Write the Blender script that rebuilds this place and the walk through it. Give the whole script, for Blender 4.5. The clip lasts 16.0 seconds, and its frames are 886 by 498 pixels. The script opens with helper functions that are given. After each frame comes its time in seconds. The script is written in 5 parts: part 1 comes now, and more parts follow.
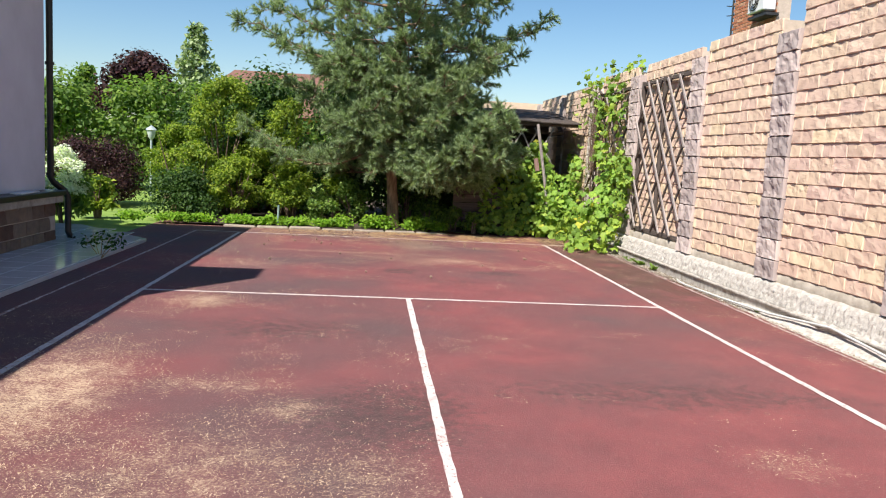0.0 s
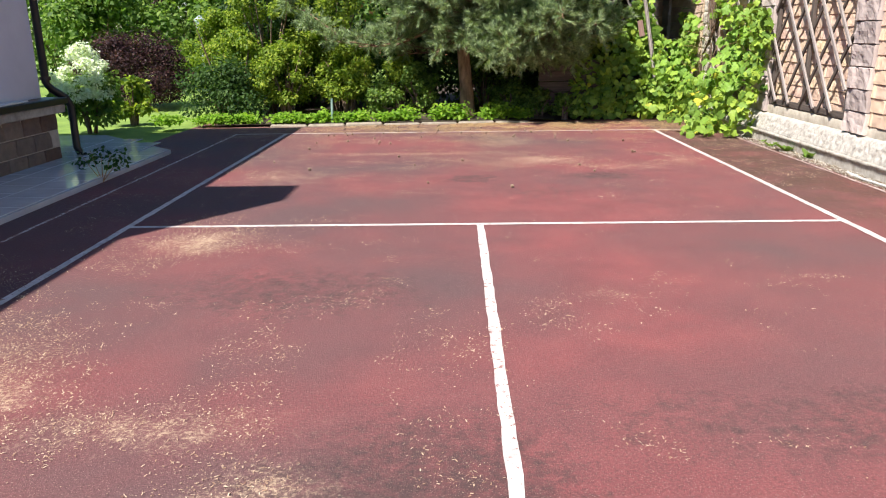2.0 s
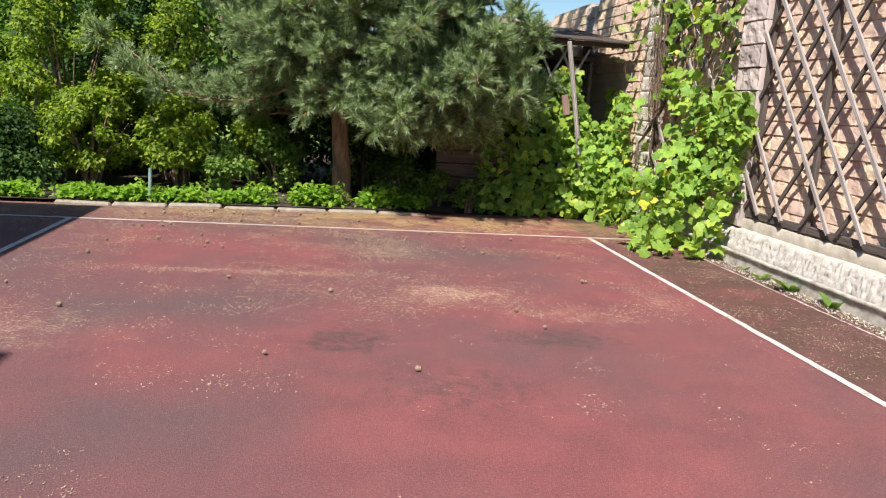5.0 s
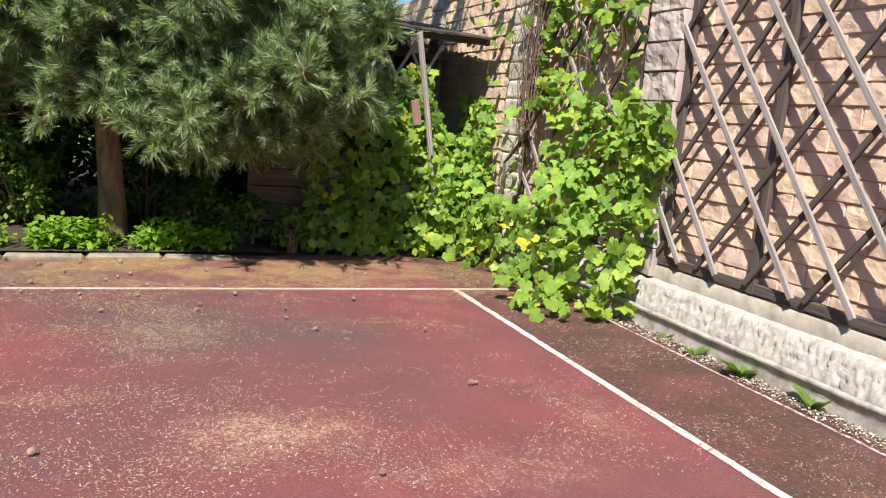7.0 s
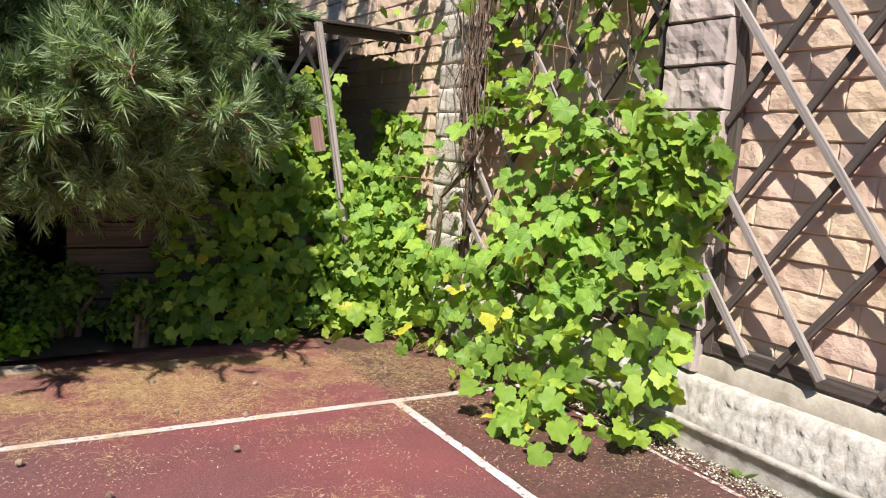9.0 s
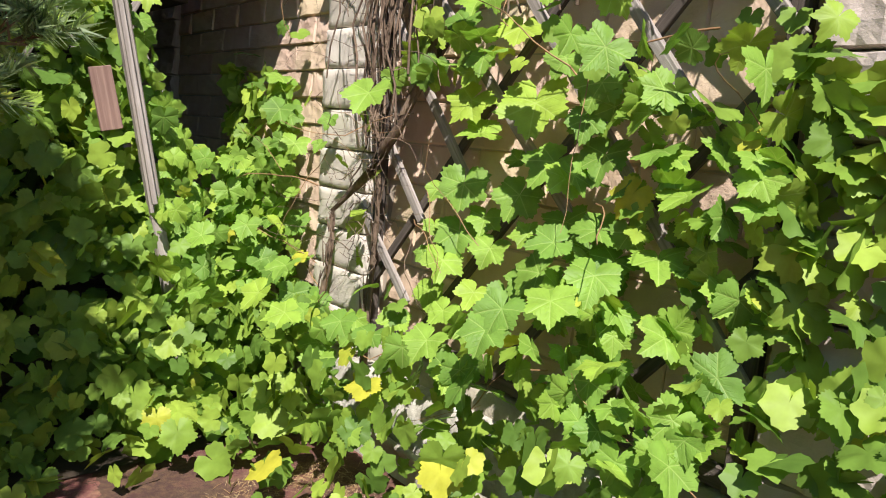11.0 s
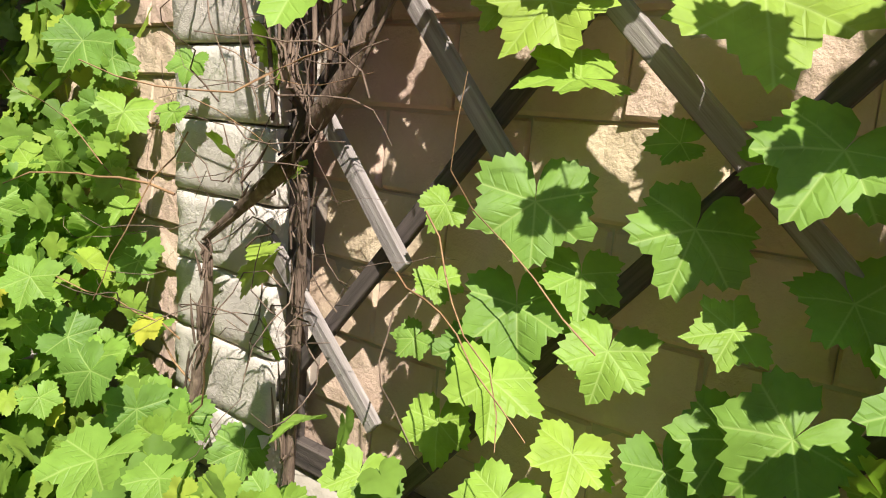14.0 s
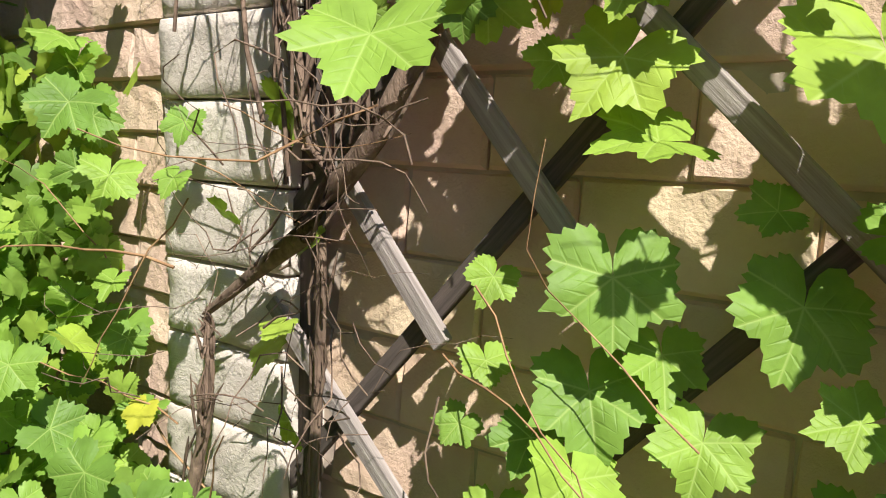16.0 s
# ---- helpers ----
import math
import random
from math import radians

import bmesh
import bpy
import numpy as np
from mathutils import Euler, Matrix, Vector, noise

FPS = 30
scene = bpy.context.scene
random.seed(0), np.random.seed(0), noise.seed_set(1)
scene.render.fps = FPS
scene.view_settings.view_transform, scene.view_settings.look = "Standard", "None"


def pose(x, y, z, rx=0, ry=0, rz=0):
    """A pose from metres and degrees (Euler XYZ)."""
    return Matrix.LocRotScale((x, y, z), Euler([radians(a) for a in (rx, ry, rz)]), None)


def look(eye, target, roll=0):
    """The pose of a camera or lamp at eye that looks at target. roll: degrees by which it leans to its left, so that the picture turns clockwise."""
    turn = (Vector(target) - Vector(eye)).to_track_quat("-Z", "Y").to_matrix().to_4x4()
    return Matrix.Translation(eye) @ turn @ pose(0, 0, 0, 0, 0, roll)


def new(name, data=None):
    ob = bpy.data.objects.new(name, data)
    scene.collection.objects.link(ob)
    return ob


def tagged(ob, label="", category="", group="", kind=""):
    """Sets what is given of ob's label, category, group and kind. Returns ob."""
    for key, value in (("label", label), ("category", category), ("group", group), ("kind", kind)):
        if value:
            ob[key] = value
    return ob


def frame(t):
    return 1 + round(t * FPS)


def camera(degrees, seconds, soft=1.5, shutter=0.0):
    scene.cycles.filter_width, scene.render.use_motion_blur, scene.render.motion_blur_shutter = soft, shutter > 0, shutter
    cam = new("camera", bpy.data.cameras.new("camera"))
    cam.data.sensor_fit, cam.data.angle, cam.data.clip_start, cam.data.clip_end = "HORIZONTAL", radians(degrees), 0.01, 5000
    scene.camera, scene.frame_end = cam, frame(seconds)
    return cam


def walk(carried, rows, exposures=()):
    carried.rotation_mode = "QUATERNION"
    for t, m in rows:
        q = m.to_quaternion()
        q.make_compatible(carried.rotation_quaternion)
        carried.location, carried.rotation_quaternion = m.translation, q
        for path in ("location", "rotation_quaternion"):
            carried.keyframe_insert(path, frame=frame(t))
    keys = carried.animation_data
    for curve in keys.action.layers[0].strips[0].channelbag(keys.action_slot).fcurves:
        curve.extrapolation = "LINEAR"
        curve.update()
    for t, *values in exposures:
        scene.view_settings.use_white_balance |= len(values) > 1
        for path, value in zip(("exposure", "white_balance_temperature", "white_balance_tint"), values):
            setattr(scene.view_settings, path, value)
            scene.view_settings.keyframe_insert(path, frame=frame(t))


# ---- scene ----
cam = camera(60.8, 16.0, soft=1.1)
PATH = [
    (0, (0.499, -0.245, 1.532), (0.694, 1.731, 1.292), 3.1),
    (0.5, (0.52, 0.279, 1.497), (0.645, 2.241, 1.129), 3.7),
    (1, (0.669, 0.892, 1.479), (0.733, 2.84, 1.03), 2.5),
    (1.5, (0.744, 1.457, 1.429), (0.738, 3.388, 0.909), 0.8),
    (2, (0.755, 2.034, 1.432), (0.719, 3.958, 0.886), -0.8),
    (2.5, (0.816, 2.612, 1.438), (0.838, 4.551, 0.948), -0.2),
    (3, (0.823, 3.207, 1.442), (0.91, 5.157, 1.006), 2.0),
    (3.2, (0.831, 3.416, 1.43), (0.934, 5.368, 1.003), 2.6),
    (5.3, (0.786, 5.76, 1.435), (1.164, 7.687, 1.058), 3.6),
    (5.5, (0.807, 5.998, 1.434), (1.241, 7.915, 1.061), 3.5),
    (6, (0.88, 6.586, 1.439), (1.435, 8.475, 1.085), 4.1),
    (6.5, (0.976, 7.164, 1.446), (1.629, 9.022, 1.102), 4.8),
    (7, (1.2, 7.733, 1.436), (1.95, 9.557, 1.101), 5.3),
    (7.5, (1.341, 8.317, 1.42), (2.163, 10.114, 1.108), 5.0),
    (8, (1.526, 8.891, 1.435), (2.408, 10.662, 1.141), 4.2),
    (8.5, (1.671, 9.415, 1.439), (2.615, 11.155, 1.158), 3.9),
    (9, (1.824, 9.926, 1.452), (2.835, 11.631, 1.187), 3.9),
    (9.5, (2.07, 10.431, 1.458), (3.169, 12.083, 1.204), 4.1),
    (9.7, (2.16, 10.651, 1.451), (3.293, 12.281, 1.204), 4.1),
    (11.8, (3.495, 12.614, 1.441), (4.801, 14.093, 1.111), 3.9),
    (12, (3.57, 12.699, 1.453), (4.887, 14.165, 1.112), 3.2),
    (12.5, (3.664, 12.949, 1.432), (5.047, 14.345, 1.059), 2.9),
    (13, (3.686, 13.201, 1.414), (5.098, 14.565, 1.032), 3.4),
    (13.5, (3.757, 13.392, 1.39), (5.203, 14.721, 1.014), 3.6),
    (14, (3.867, 13.564, 1.408), (5.371, 14.832, 1.05), 3.8),
    (14.5, (3.925, 13.629, 1.425), (5.491, 14.83, 1.097), 4.1),
    (15, (3.951, 13.655, 1.433), (5.569, 14.791, 1.126), 3.9),
    (15.5, (3.926, 13.706, 1.429), (5.553, 14.836, 1.156), 3.6),
    (16, (3.874, 13.795, 1.456), (5.465, 14.975, 1.183), 2.3),
]
EXPOSURES = [(0.0, 0.76), (0.8, 0.80), (2.0, 0.95), (2.6, 0.93), (3.2, 0.88), (5.3, 0.78), (9.0, 0.74), (16.0, 0.74)]
walk(cam, [(t, look(eye, target, roll)) for t, eye, target, roll in PATH],
     exposures=EXPOSURES)

# ---- light ----
SUN = Vector((-0.45, -0.64, 1.0)).normalized()
world = bpy.data.worlds.new("world")
scene.world = world
world.use_nodes = True
wt = world.node_tree
sky = wt.nodes.new("ShaderNodeTexSky")
sky.sky_type = "NISHITA"
sky.sun_disc = False
sky.air_density, sky.dust_density, sky.ozone_density = 1.0, 0.5, 1.4
sky.sun_elevation = math.asin(SUN.z)
sky.sun_rotation = math.atan2(SUN.x, SUN.y)
deeper = wt.nodes.new("ShaderNodeHueSaturation")
deeper.inputs["Saturation"].default_value = 1.25
wt.links.new(sky.outputs[0], deeper.inputs["Color"])
wt.links.new(deeper.outputs[0], wt.nodes["Background"].inputs[0])
wt.nodes["Background"].inputs[1].default_value = 0.08
sun_data = bpy.data.lights.new("sun", "SUN")
sun_data.energy, sun_data.angle, sun_data.color = 5.0, radians(0.53), (1.0, 0.96, 0.90)
sun = new("sun", sun_data)
sun.matrix_world = look((0, 0, 30), Vector((0, 0, 30)) - SUN)

# ---- materials ----
R = random.Random(7)
G = np.random.default_rng(11)


class Nodes:
    """A small writer of node materials."""

    def __init__(self, name):
        self.mat = bpy.data.materials.new(name)
        self.mat.use_nodes = True
        self.t = self.mat.node_tree
        self.p = self.t.nodes["Principled BSDF"]
        self.coord = self.t.nodes.new("ShaderNodeTexCoord")

    def add(self, kind, **inputs):
        n = self.t.nodes.new(kind)
        for k, v in inputs.items():
            n.inputs[k.replace("_", " ")].default_value = v
        return n

    def link(self, a, b):
        self.t.links.new(a, b)

    def vec(self, scale=(1, 1, 1), world_space=False):
        m = self.add("ShaderNodeMapping", Scale=scale)
        if world_space:
            g = self.t.nodes.new("ShaderNodeNewGeometry")
            self.link(g.outputs["Position"], m.inputs[0])
        else:
            self.link(self.coord.outputs["Object"], m.inputs[0])
        return m.outputs[0]

    def noise(self, scale, detail=4.0, rough=0.6, v=None, world_space=True):
        n = self.add("ShaderNodeTexNoise", Scale=scale, Detail=detail, Roughness=rough)
        self.link(v or self.vec((1, 1, 1), world_space), n.inputs["Vector"])
        return n.outputs["Fac"]

    def ramp(self, fac, stops):
        r = self.t.nodes.new("ShaderNodeValToRGB")
        e = r.color_ramp.elements
        while len(e) < len(stops):
            e.new(0.5)
        for el, (pos, c) in zip(e, stops):
            el.position = pos
            el.color = (*c, 1) if len(c) == 3 else c
        self.link(fac, r.inputs[0])
        return r.outputs[0]

    def gray(self, fac, lo, hi):
        return self.ramp(fac, [(lo, (0, 0, 0)), (hi, (1, 1, 1))])

    def mix(self, fac, a, b, mode="MIX"):
        m = self.t.nodes.new("ShaderNodeMix")
        m.data_type, m.blend_type = "RGBA", mode
        for sock, val in ((m.inputs[0], fac), (m.inputs[6], a), (m.inputs[7], b)):
            if isinstance(val, (int, float)):
                sock.default_value = val
            elif isinstance(val, tuple):
                sock.default_value = (*val, 1)
            else:
                self.link(val, sock)
        return m.outputs[2]

    def math(self, op, a, b=0.0):
        m = self.t.nodes.new("ShaderNodeMath")
        m.operation = op
        for sock, val in ((m.inputs[0], a), (m.inputs[1], b)):
            if isinstance(val, (int, float)):
                sock.default_value = val
            else:
                self.link(val, sock)
        return m.outputs[0]

    def random(self, island=False):
        if island:
            return self.t.nodes.new("ShaderNodeNewGeometry").outputs["Random Per Island"]
        return self.t.nodes.new("ShaderNodeObjectInfo").outputs["Random"]

    def bump(self, height, strength=0.4, distance=0.01):
        b = self.add("ShaderNodeBump", Strength=strength, Distance=distance)
        self.link(height, b.inputs["Height"])
        self.link(b.outputs[0], self.p.inputs["Normal"])

    def done(self, color, rough=0.8, metal=0.0, spec=0.5):
        if isinstance(color, tuple):
            self.p.inputs["Base Color"].default_value = (*color, 1)
        else:
            self.link(color, self.p.inputs["Base Color"])
        if isinstance(rough, (int, float)):
            self.p.inputs["Roughness"].default_value = rough
        else:
            self.link(rough, self.p.inputs["Roughness"])
        self.p.inputs["Metallic"].default_value = metal
        self.p.inputs["Specular IOR Level"].default_value = spec
        return self.mat


# pale needle dust and dark stains on the court: x, y, half sizes, strength
DUST = [(-1.45, 4.3, 0.6, 1.4, 0.75), (-0.5, 4.6, 0.9, 0.22, 0.5), (-1.1, 7.3, 0.45, 0.4, 0.7), (-0.4, 3.2, 1.0, 0.9, 0.5), (0.1, 4.15, 0.35, 0.3, 0.55), (0.6, 3.2, 0.4, 0.4, 0.5), (2.8, 3.4, 0.4, 0.3, 0.5), (0.2, 11.45, 1.5, 0.12, 0.5),
        (1.75, 10.9, 0.6, 0.4, 0.6), (3.4, 10.9, 0.25, 0.5, 0.5), (1.4, 12.4, 0.5, 0.7, 0.45), (-1.0, 9.9, 0.8, 0.6, 0.45), (1.6, 6.12, 0.35, 0.25, 0.3), (2.6, 10.4, 0.8, 0.3, 0.45)]
STAINS = [(0.92, 9.75, 0.35, 0.3, 0.6), (2.25, 9.85, 0.5, 0.25, 0.6), (1.5, 9.0, 0.5, 0.4, 0.4), (0.6, 4.1, 0.7, 0.7, 0.7), (-0.2, 6.2, 1.0, 0.5, 0.5), (2.6, 4.6, 1.6, 0.4, 0.5)]


def mat_court():
    n = Nodes("worn_red_court")
    v2 = n.vec((1, 1, 1), True)
    pos = n.add("ShaderNodeSeparateXYZ")
    n.link(v2, pos.inputs[0])
    warp = n.math("MULTIPLY", n.math("SUBTRACT", n.noise(1.7, 5, 0.65, v2), 0.5), 1.1)

    def spots(rows):
        total = None
        for x, y, rx, ry, amount in rows:
            dx = n.math("MULTIPLY", n.math("SUBTRACT", pos.outputs[0], x), 1 / rx)
            dy = n.math("MULTIPLY", n.math("SUBTRACT", pos.outputs[1], y), 1 / ry)
            d = n.math("ADD", n.math("ADD", n.math("MULTIPLY", dx, dx), n.math("MULTIPLY", dy, dy)), warp)
            f = n.math("MULTIPLY", n.math("MAXIMUM", n.math("SUBTRACT", 1.25, d), 0.0), amount)
            total = f if total is None else n.math("MAXIMUM", total, f)
        return n.math("MINIMUM", total, 1.0)

    dust, stain = spots(DUST), spots(STAINS)
    big = n.noise(0.45, 4, 0.5, v2)
    mid = n.noise(2.3, 6, 0.6, v2)
    fine = n.noise(75, 3, 0.7, v2)
    grit = n.noise(170, 2, 0.8, v2)
    red = n.ramp(mid, [(0.3, (0.172, 0.055, 0.057)), (0.5, (0.218, 0.064, 0.066)), (0.7, (0.262, 0.075, 0.074))])
    west = n.math("MINIMUM", n.math("MAXIMUM", n.math("MULTIPLY", n.math("SUBTRACT", 1.6, pos.outputs[0]), 0.035), -0.07), 0.07)
    dull = n.mix(n.gray(n.math("ADD", big, west), 0.40, 0.66), red, (0.120, 0.066, 0.068))
    dark = n.mix(n.math("MULTIPLY", n.gray(n.math("ADD", n.noise(11, 8, 0.8, v2), n.math("MULTIPLY", stain, 0.30)), 0.58, 0.80), 0.8), dull, (0.050, 0.038, 0.037))
    rub = n.mix(n.math("MULTIPLY", n.gray(fine, 0.40, 0.68), 0.5), dark, (0.055, 0.030, 0.028))
    patchy = n.gray(n.math("ADD", n.noise(6, 10, 0.85, v2), n.math("MULTIPLY", dust, 0.30)), 0.60, 0.82)
    veil = n.mix(n.math("MULTIPLY", n.math("MULTIPLY", patchy, dust), 0.20), rub, (0.46, 0.30, 0.20))
    speck = n.gray(n.math("ADD", n.noise(48, 8, 0.9, v2), n.math("MULTIPLY", patchy, 0.10)), 0.565, 0.60)
    col = n.mix(n.math("MULTIPLY", n.math("MULTIPLY", n.math("ADD", n.math("MULTIPLY", dust, 0.75), 0.12), speck), n.math("ADD", n.math("MULTIPLY", patchy, 0.7), 0.3)), veil, (0.60, 0.45, 0.30))
    # needle mat behind the base line
    mat_edge = n.math("ADD", n.math("MULTIPLY", n.math("SUBTRACT", pos.outputs[1], 13.75), 1.3), warp)
    mat_edge = n.math("MULTIPLY", n.gray(mat_edge, 0.0, 0.6), n.gray(n.noise(4, 9, 0.8, v2), 0.44, 0.62))
    col = n.mix(n.math("MULTIPLY", mat_edge, 0.45), col, n.ramp(n.noise(40, 5, 0.8, v2), [(0.35, (0.20, 0.10, 0.06)), (0.65, (0.52, 0.35, 0.19))]))
    col = n.mix(n.math("MULTIPLY", n.gray(grit, 0.62, 0.66), 0.6), col, (0.50, 0.34, 0.27))
    edge = n.math("GREATER_THAN", n.math("ADD", pos.outputs[0], n.math("MULTIPLY", n.noise(9.0, 5, 0.7, v2), 0.3)), 3.93)
    moss = n.math("MULTIPLY", n.math("MULTIPLY", edge, n.gray(n.math("MULTIPLY", pos.outputs[1], 0.1), 0.6, 0.95)), n.gray(n.noise(2.2, 6, 0.7, v2), 0.22, 0.55))
    col = n.mix(n.math("MULTIPLY", moss, 0.8), col, n.ramp(n.noise(30, 5, 0.8, v2), [(0.45, (0.045, 0.028, 0.023)), (0.72, (0.16, 0.10, 0.05))]))
    n.bump(n.math("ADD", fine, n.math("MULTIPLY", grit, 0.7)), 0.7, 0.006)
    return n.done(col, 0.85, spec=0.3)


def mat_paint_line(name, wear):
    n = Nodes(name)
    chip = n.gray(n.noise(30, 6, 0.7), wear, wear + 0.08)
    col = n.mix(chip, n.ramp(n.noise(6, 3), [(0.3, (0.46, 0.38, 0.36)), (0.7, (0.66, 0.59, 0.56))]), (0.22, 0.075, 0.06))
    return n.done(col, 0.8)


def mat_rock(name, stops, bump=0.5, scale=9.0, jitter=0.35, crack=0.22):
    n = Nodes(name)
    base = n.ramp(n.random(), stops)
    mott = n.noise(scale, 6, 0.65)
    col = n.mix(jitter, base, n.ramp(mott, [(0.3, (0.16, 0.12, 0.09)), (0.62, (0.62, 0.50, 0.38))]), "OVERLAY")
    fine = n.noise(90, 4, 0.7)
    ridge = n.math("ABSOLUTE", n.math("SUBTRACT", n.noise(scale * 1.6, 3, 0.55), 0.5))
    chips = n.gray(ridge, 0.0, 0.06)
    n.bump(n.math("ADD", n.math("MULTIPLY", fine, 0.8), n.math("ADD", n.math("MULTIPLY", mott, 1.5), n.math("MULTIPLY", chips, crack))), bump, 0.014)
    return n.done(col, 0.9, spec=0.25)


def mat_plain(name, a, b, scale=8.0, rough=0.85, bump=0.25, metal=0.0, spec=0.4, fine=70, stretch=(1, 1, 1)):
    n = Nodes(name)
    v = n.vec(stretch, True)
    col = n.ramp(n.noise(scale, 6, 0.65, v), [(0.3, a), (0.7, b)])
    n.bump(n.noise(fine, 4, 0.7, v), bump, 0.008)
    return n.done(col, rough, metal, spec)


def mat_wood(name, a, b, rough=0.85):
    n = Nodes(name)
    v = n.vec((1.0, 30.0, 30.0))
    grain = n.noise(2.2, 6, 0.7, v)
    col = n.mix(n.math("MULTIPLY", n.noise(4.0, 4), 0.4), n.ramp(grain, [(0.3, a), (0.7, b)]), (0.09, 0.075, 0.07))
    n.bump(grain, 0.6, 0.006)
    return n.done(col, rough, spec=0.25)


def mat_leaf(name, stops, island=True, trans=0.45, rough=0.55, veins=False, spec=0.22):
    n = Nodes(name)
    col = n.ramp(n.random(island), stops)
    col = n.mix(0.35, col, n.ramp(n.noise(14, 3), [(0.3, (0.25, 0.25, 0.25)), (0.7, (0.75, 0.75, 0.75))]), "OVERLAY")
    if veins:
        sep = n.add("ShaderNodeSeparateXYZ")
        n.link(n.coord.outputs["Object"], sep.inputs[0])
        px, py = sep.outputs[0], n.math("SUBTRACT", sep.outputs[1], 0.1)
        least = None
        for deg in (0, 50, -50, 105, -105):
            c, q = math.cos(radians(deg)), math.sin(radians(deg))
            across = n.math("ABSOLUTE", n.math("SUBTRACT", n.math("MULTIPLY", px, c), n.math("MULTIPLY", py, q)))
            along = n.math("ADD", n.math("MULTIPLY", px, q), n.math("MULTIPLY", py, c))
            ribs = n.math("MULTIPLY", n.math("ABSOLUTE", n.math("SINE", n.math("MULTIPLY", n.math("SUBTRACT", along, n.math("MULTIPLY", across, 0.8)), 17.0))), 0.10)
            d = n.math("ADD", n.math("MINIMUM", across, n.math("ADD", ribs, n.math("MULTIPLY", across, 0.25))), n.math("MULTIPLY", n.math("LESS_THAN", along, 0.0), 9.0))
            least = d if least is None else n.math("MINIMUM", least, d)
        vein = n.gray(least, 0.0, 0.075)
        col = n.mix(n.math("MULTIPLY", n.math("SUBTRACT", 1.0, n.gray(least, 0.004, 0.022)), 0.35), col, (0.50, 0.62, 0.20))
        n.bump(n.math("ADD", vein, n.math("MULTIPLY", n.noise(70, 3), 0.4)), 0.32, 0.006)
    mat = n.done(col, rough, spec=spec)
    tr = n.add("ShaderNodeBsdfTranslucent")
    bright = n.mix(1.0, col, (1.6, 1.8, 0.9), "MULTIPLY")
    n.link(bright, tr.inputs[0])
    ms = n.add("ShaderNodeMixShader")
    ms.inputs[0].default_value = trans
    n.link(n.p.outputs[0], ms.inputs[1])
    n.link(tr.outputs[0], ms.inputs[2])
    out = [x for x in n.t.nodes if x.type == "OUTPUT_MATERIAL"][0]
    n.link(ms.outputs[0], out.inputs[0])
    return mat


M_COURT = mat_court()
M_LINE = mat_paint_line("worn_white_line", 0.56)
M_FADED = mat_paint_line("flaking_white_line", 0.47)
M_BLOCK = mat_rock("split_face_block", [(0.0, (0.62, 0.46, 0.37)), (0.35, (0.70, 0.55, 0.41)), (0.7, (0.67, 0.50, 0.42)), (1.0, (0.74, 0.60, 0.42))], 0.4, 7, 0.22, 0.08)
M_PIER = mat_rock("grey_split_face_block", [(0.0, (0.36, 0.31, 0.30)), (0.5, (0.46, 0.39, 0.37)), (1.0, (0.56, 0.48, 0.45))], 0.30, 5, 0.20, 0.06)
M_PALE = mat_rock("lime_washed_block", [(0.0, (0.60, 0.55, 0.50)), (1.0, (0.72, 0.66, 0.61))], 0.42, 6, 0.25, 0.10)
M_MORTAR = mat_plain("mortar", (0.42, 0.34, 0.27), (0.56, 0.46, 0.37), 12)
M_CONCRETE = mat_plain("whitewashed_rough_concrete", (0.32, 0.28, 0.24), (0.60, 0.56, 0.50), 16, 0.9, 0.8, fine=75)
M_LEDGE = mat_plain("weathered_render", (0.28, 0.24, 0.19), (0.50, 0.44, 0.36), 7, 0.9, 0.5)
M_CHALK = mat_plain("chalky_ledge", (0.26, 0.22, 0.18), (0.56, 0.52, 0.46), 9, 0.9, 0.7)
M_CURB = mat_plain("old_concrete_curb", (0.17, 0.14, 0.11), (0.38, 0.32, 0.25), 11, 0.9, 0.6)
M_SOIL = mat_plain("soil", (0.035, 0.025, 0.018), (0.085, 0.06, 0.04), 6, 0.95, 0.6)
M_GROUND = mat_plain("grassy_ground", (0.10, 0.17, 0.03), (0.24, 0.34, 0.06), 1.3, 0.95, 0.5, fine=30)
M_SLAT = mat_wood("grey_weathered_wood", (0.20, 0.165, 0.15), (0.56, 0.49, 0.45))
# old dark wood of the shelter; on the trellis it stands in for shade
M_DARKWOOD = mat_wood("dark_old_and_shaded_wood", (0.04, 0.032, 0.028), (0.16, 0.125, 0.105))
M_RUST = mat_wood("reddish_board", (0.22, 0.12, 0.10), (0.42, 0.27, 0.22))
M_PLASTER = mat_plain("house_render", (0.60, 0.57, 0.62), (0.68, 0.65, 0.70), 2.0, 0.9, 0.15)
M_STONE = mat_rock("house_plinth_stone", [(0.0, (0.13, 0.08, 0.06)), (0.5, (0.20, 0.15, 0.12)), (1.0, (0.25, 0.20, 0.16))], 0.5, 8)
M_PIPE = mat_plain("dark_brown_pipe", (0.012, 0.010, 0.010), (0.025, 0.02, 0.018), 3, 0.35, 0.05)
M_TILE = mat_plain("glazed_paving", (0.52, 0.51, 0.52), (0.64, 0.63, 0.64), 2.5, 0.09, 0.04, fine=12, spec=1.0)
M_SLATE = mat_plain("dark_roof_shingle", (0.035, 0.026, 0.022), (0.11, 0.085, 0.07), 9, 0.85, 0.7, stretch=(1, 4, 4))
M_REDROOF = mat_plain("red_metal_roof", (0.15, 0.070, 0.052), (0.23, 0.115, 0.085), 2, 0.6, 0.2)
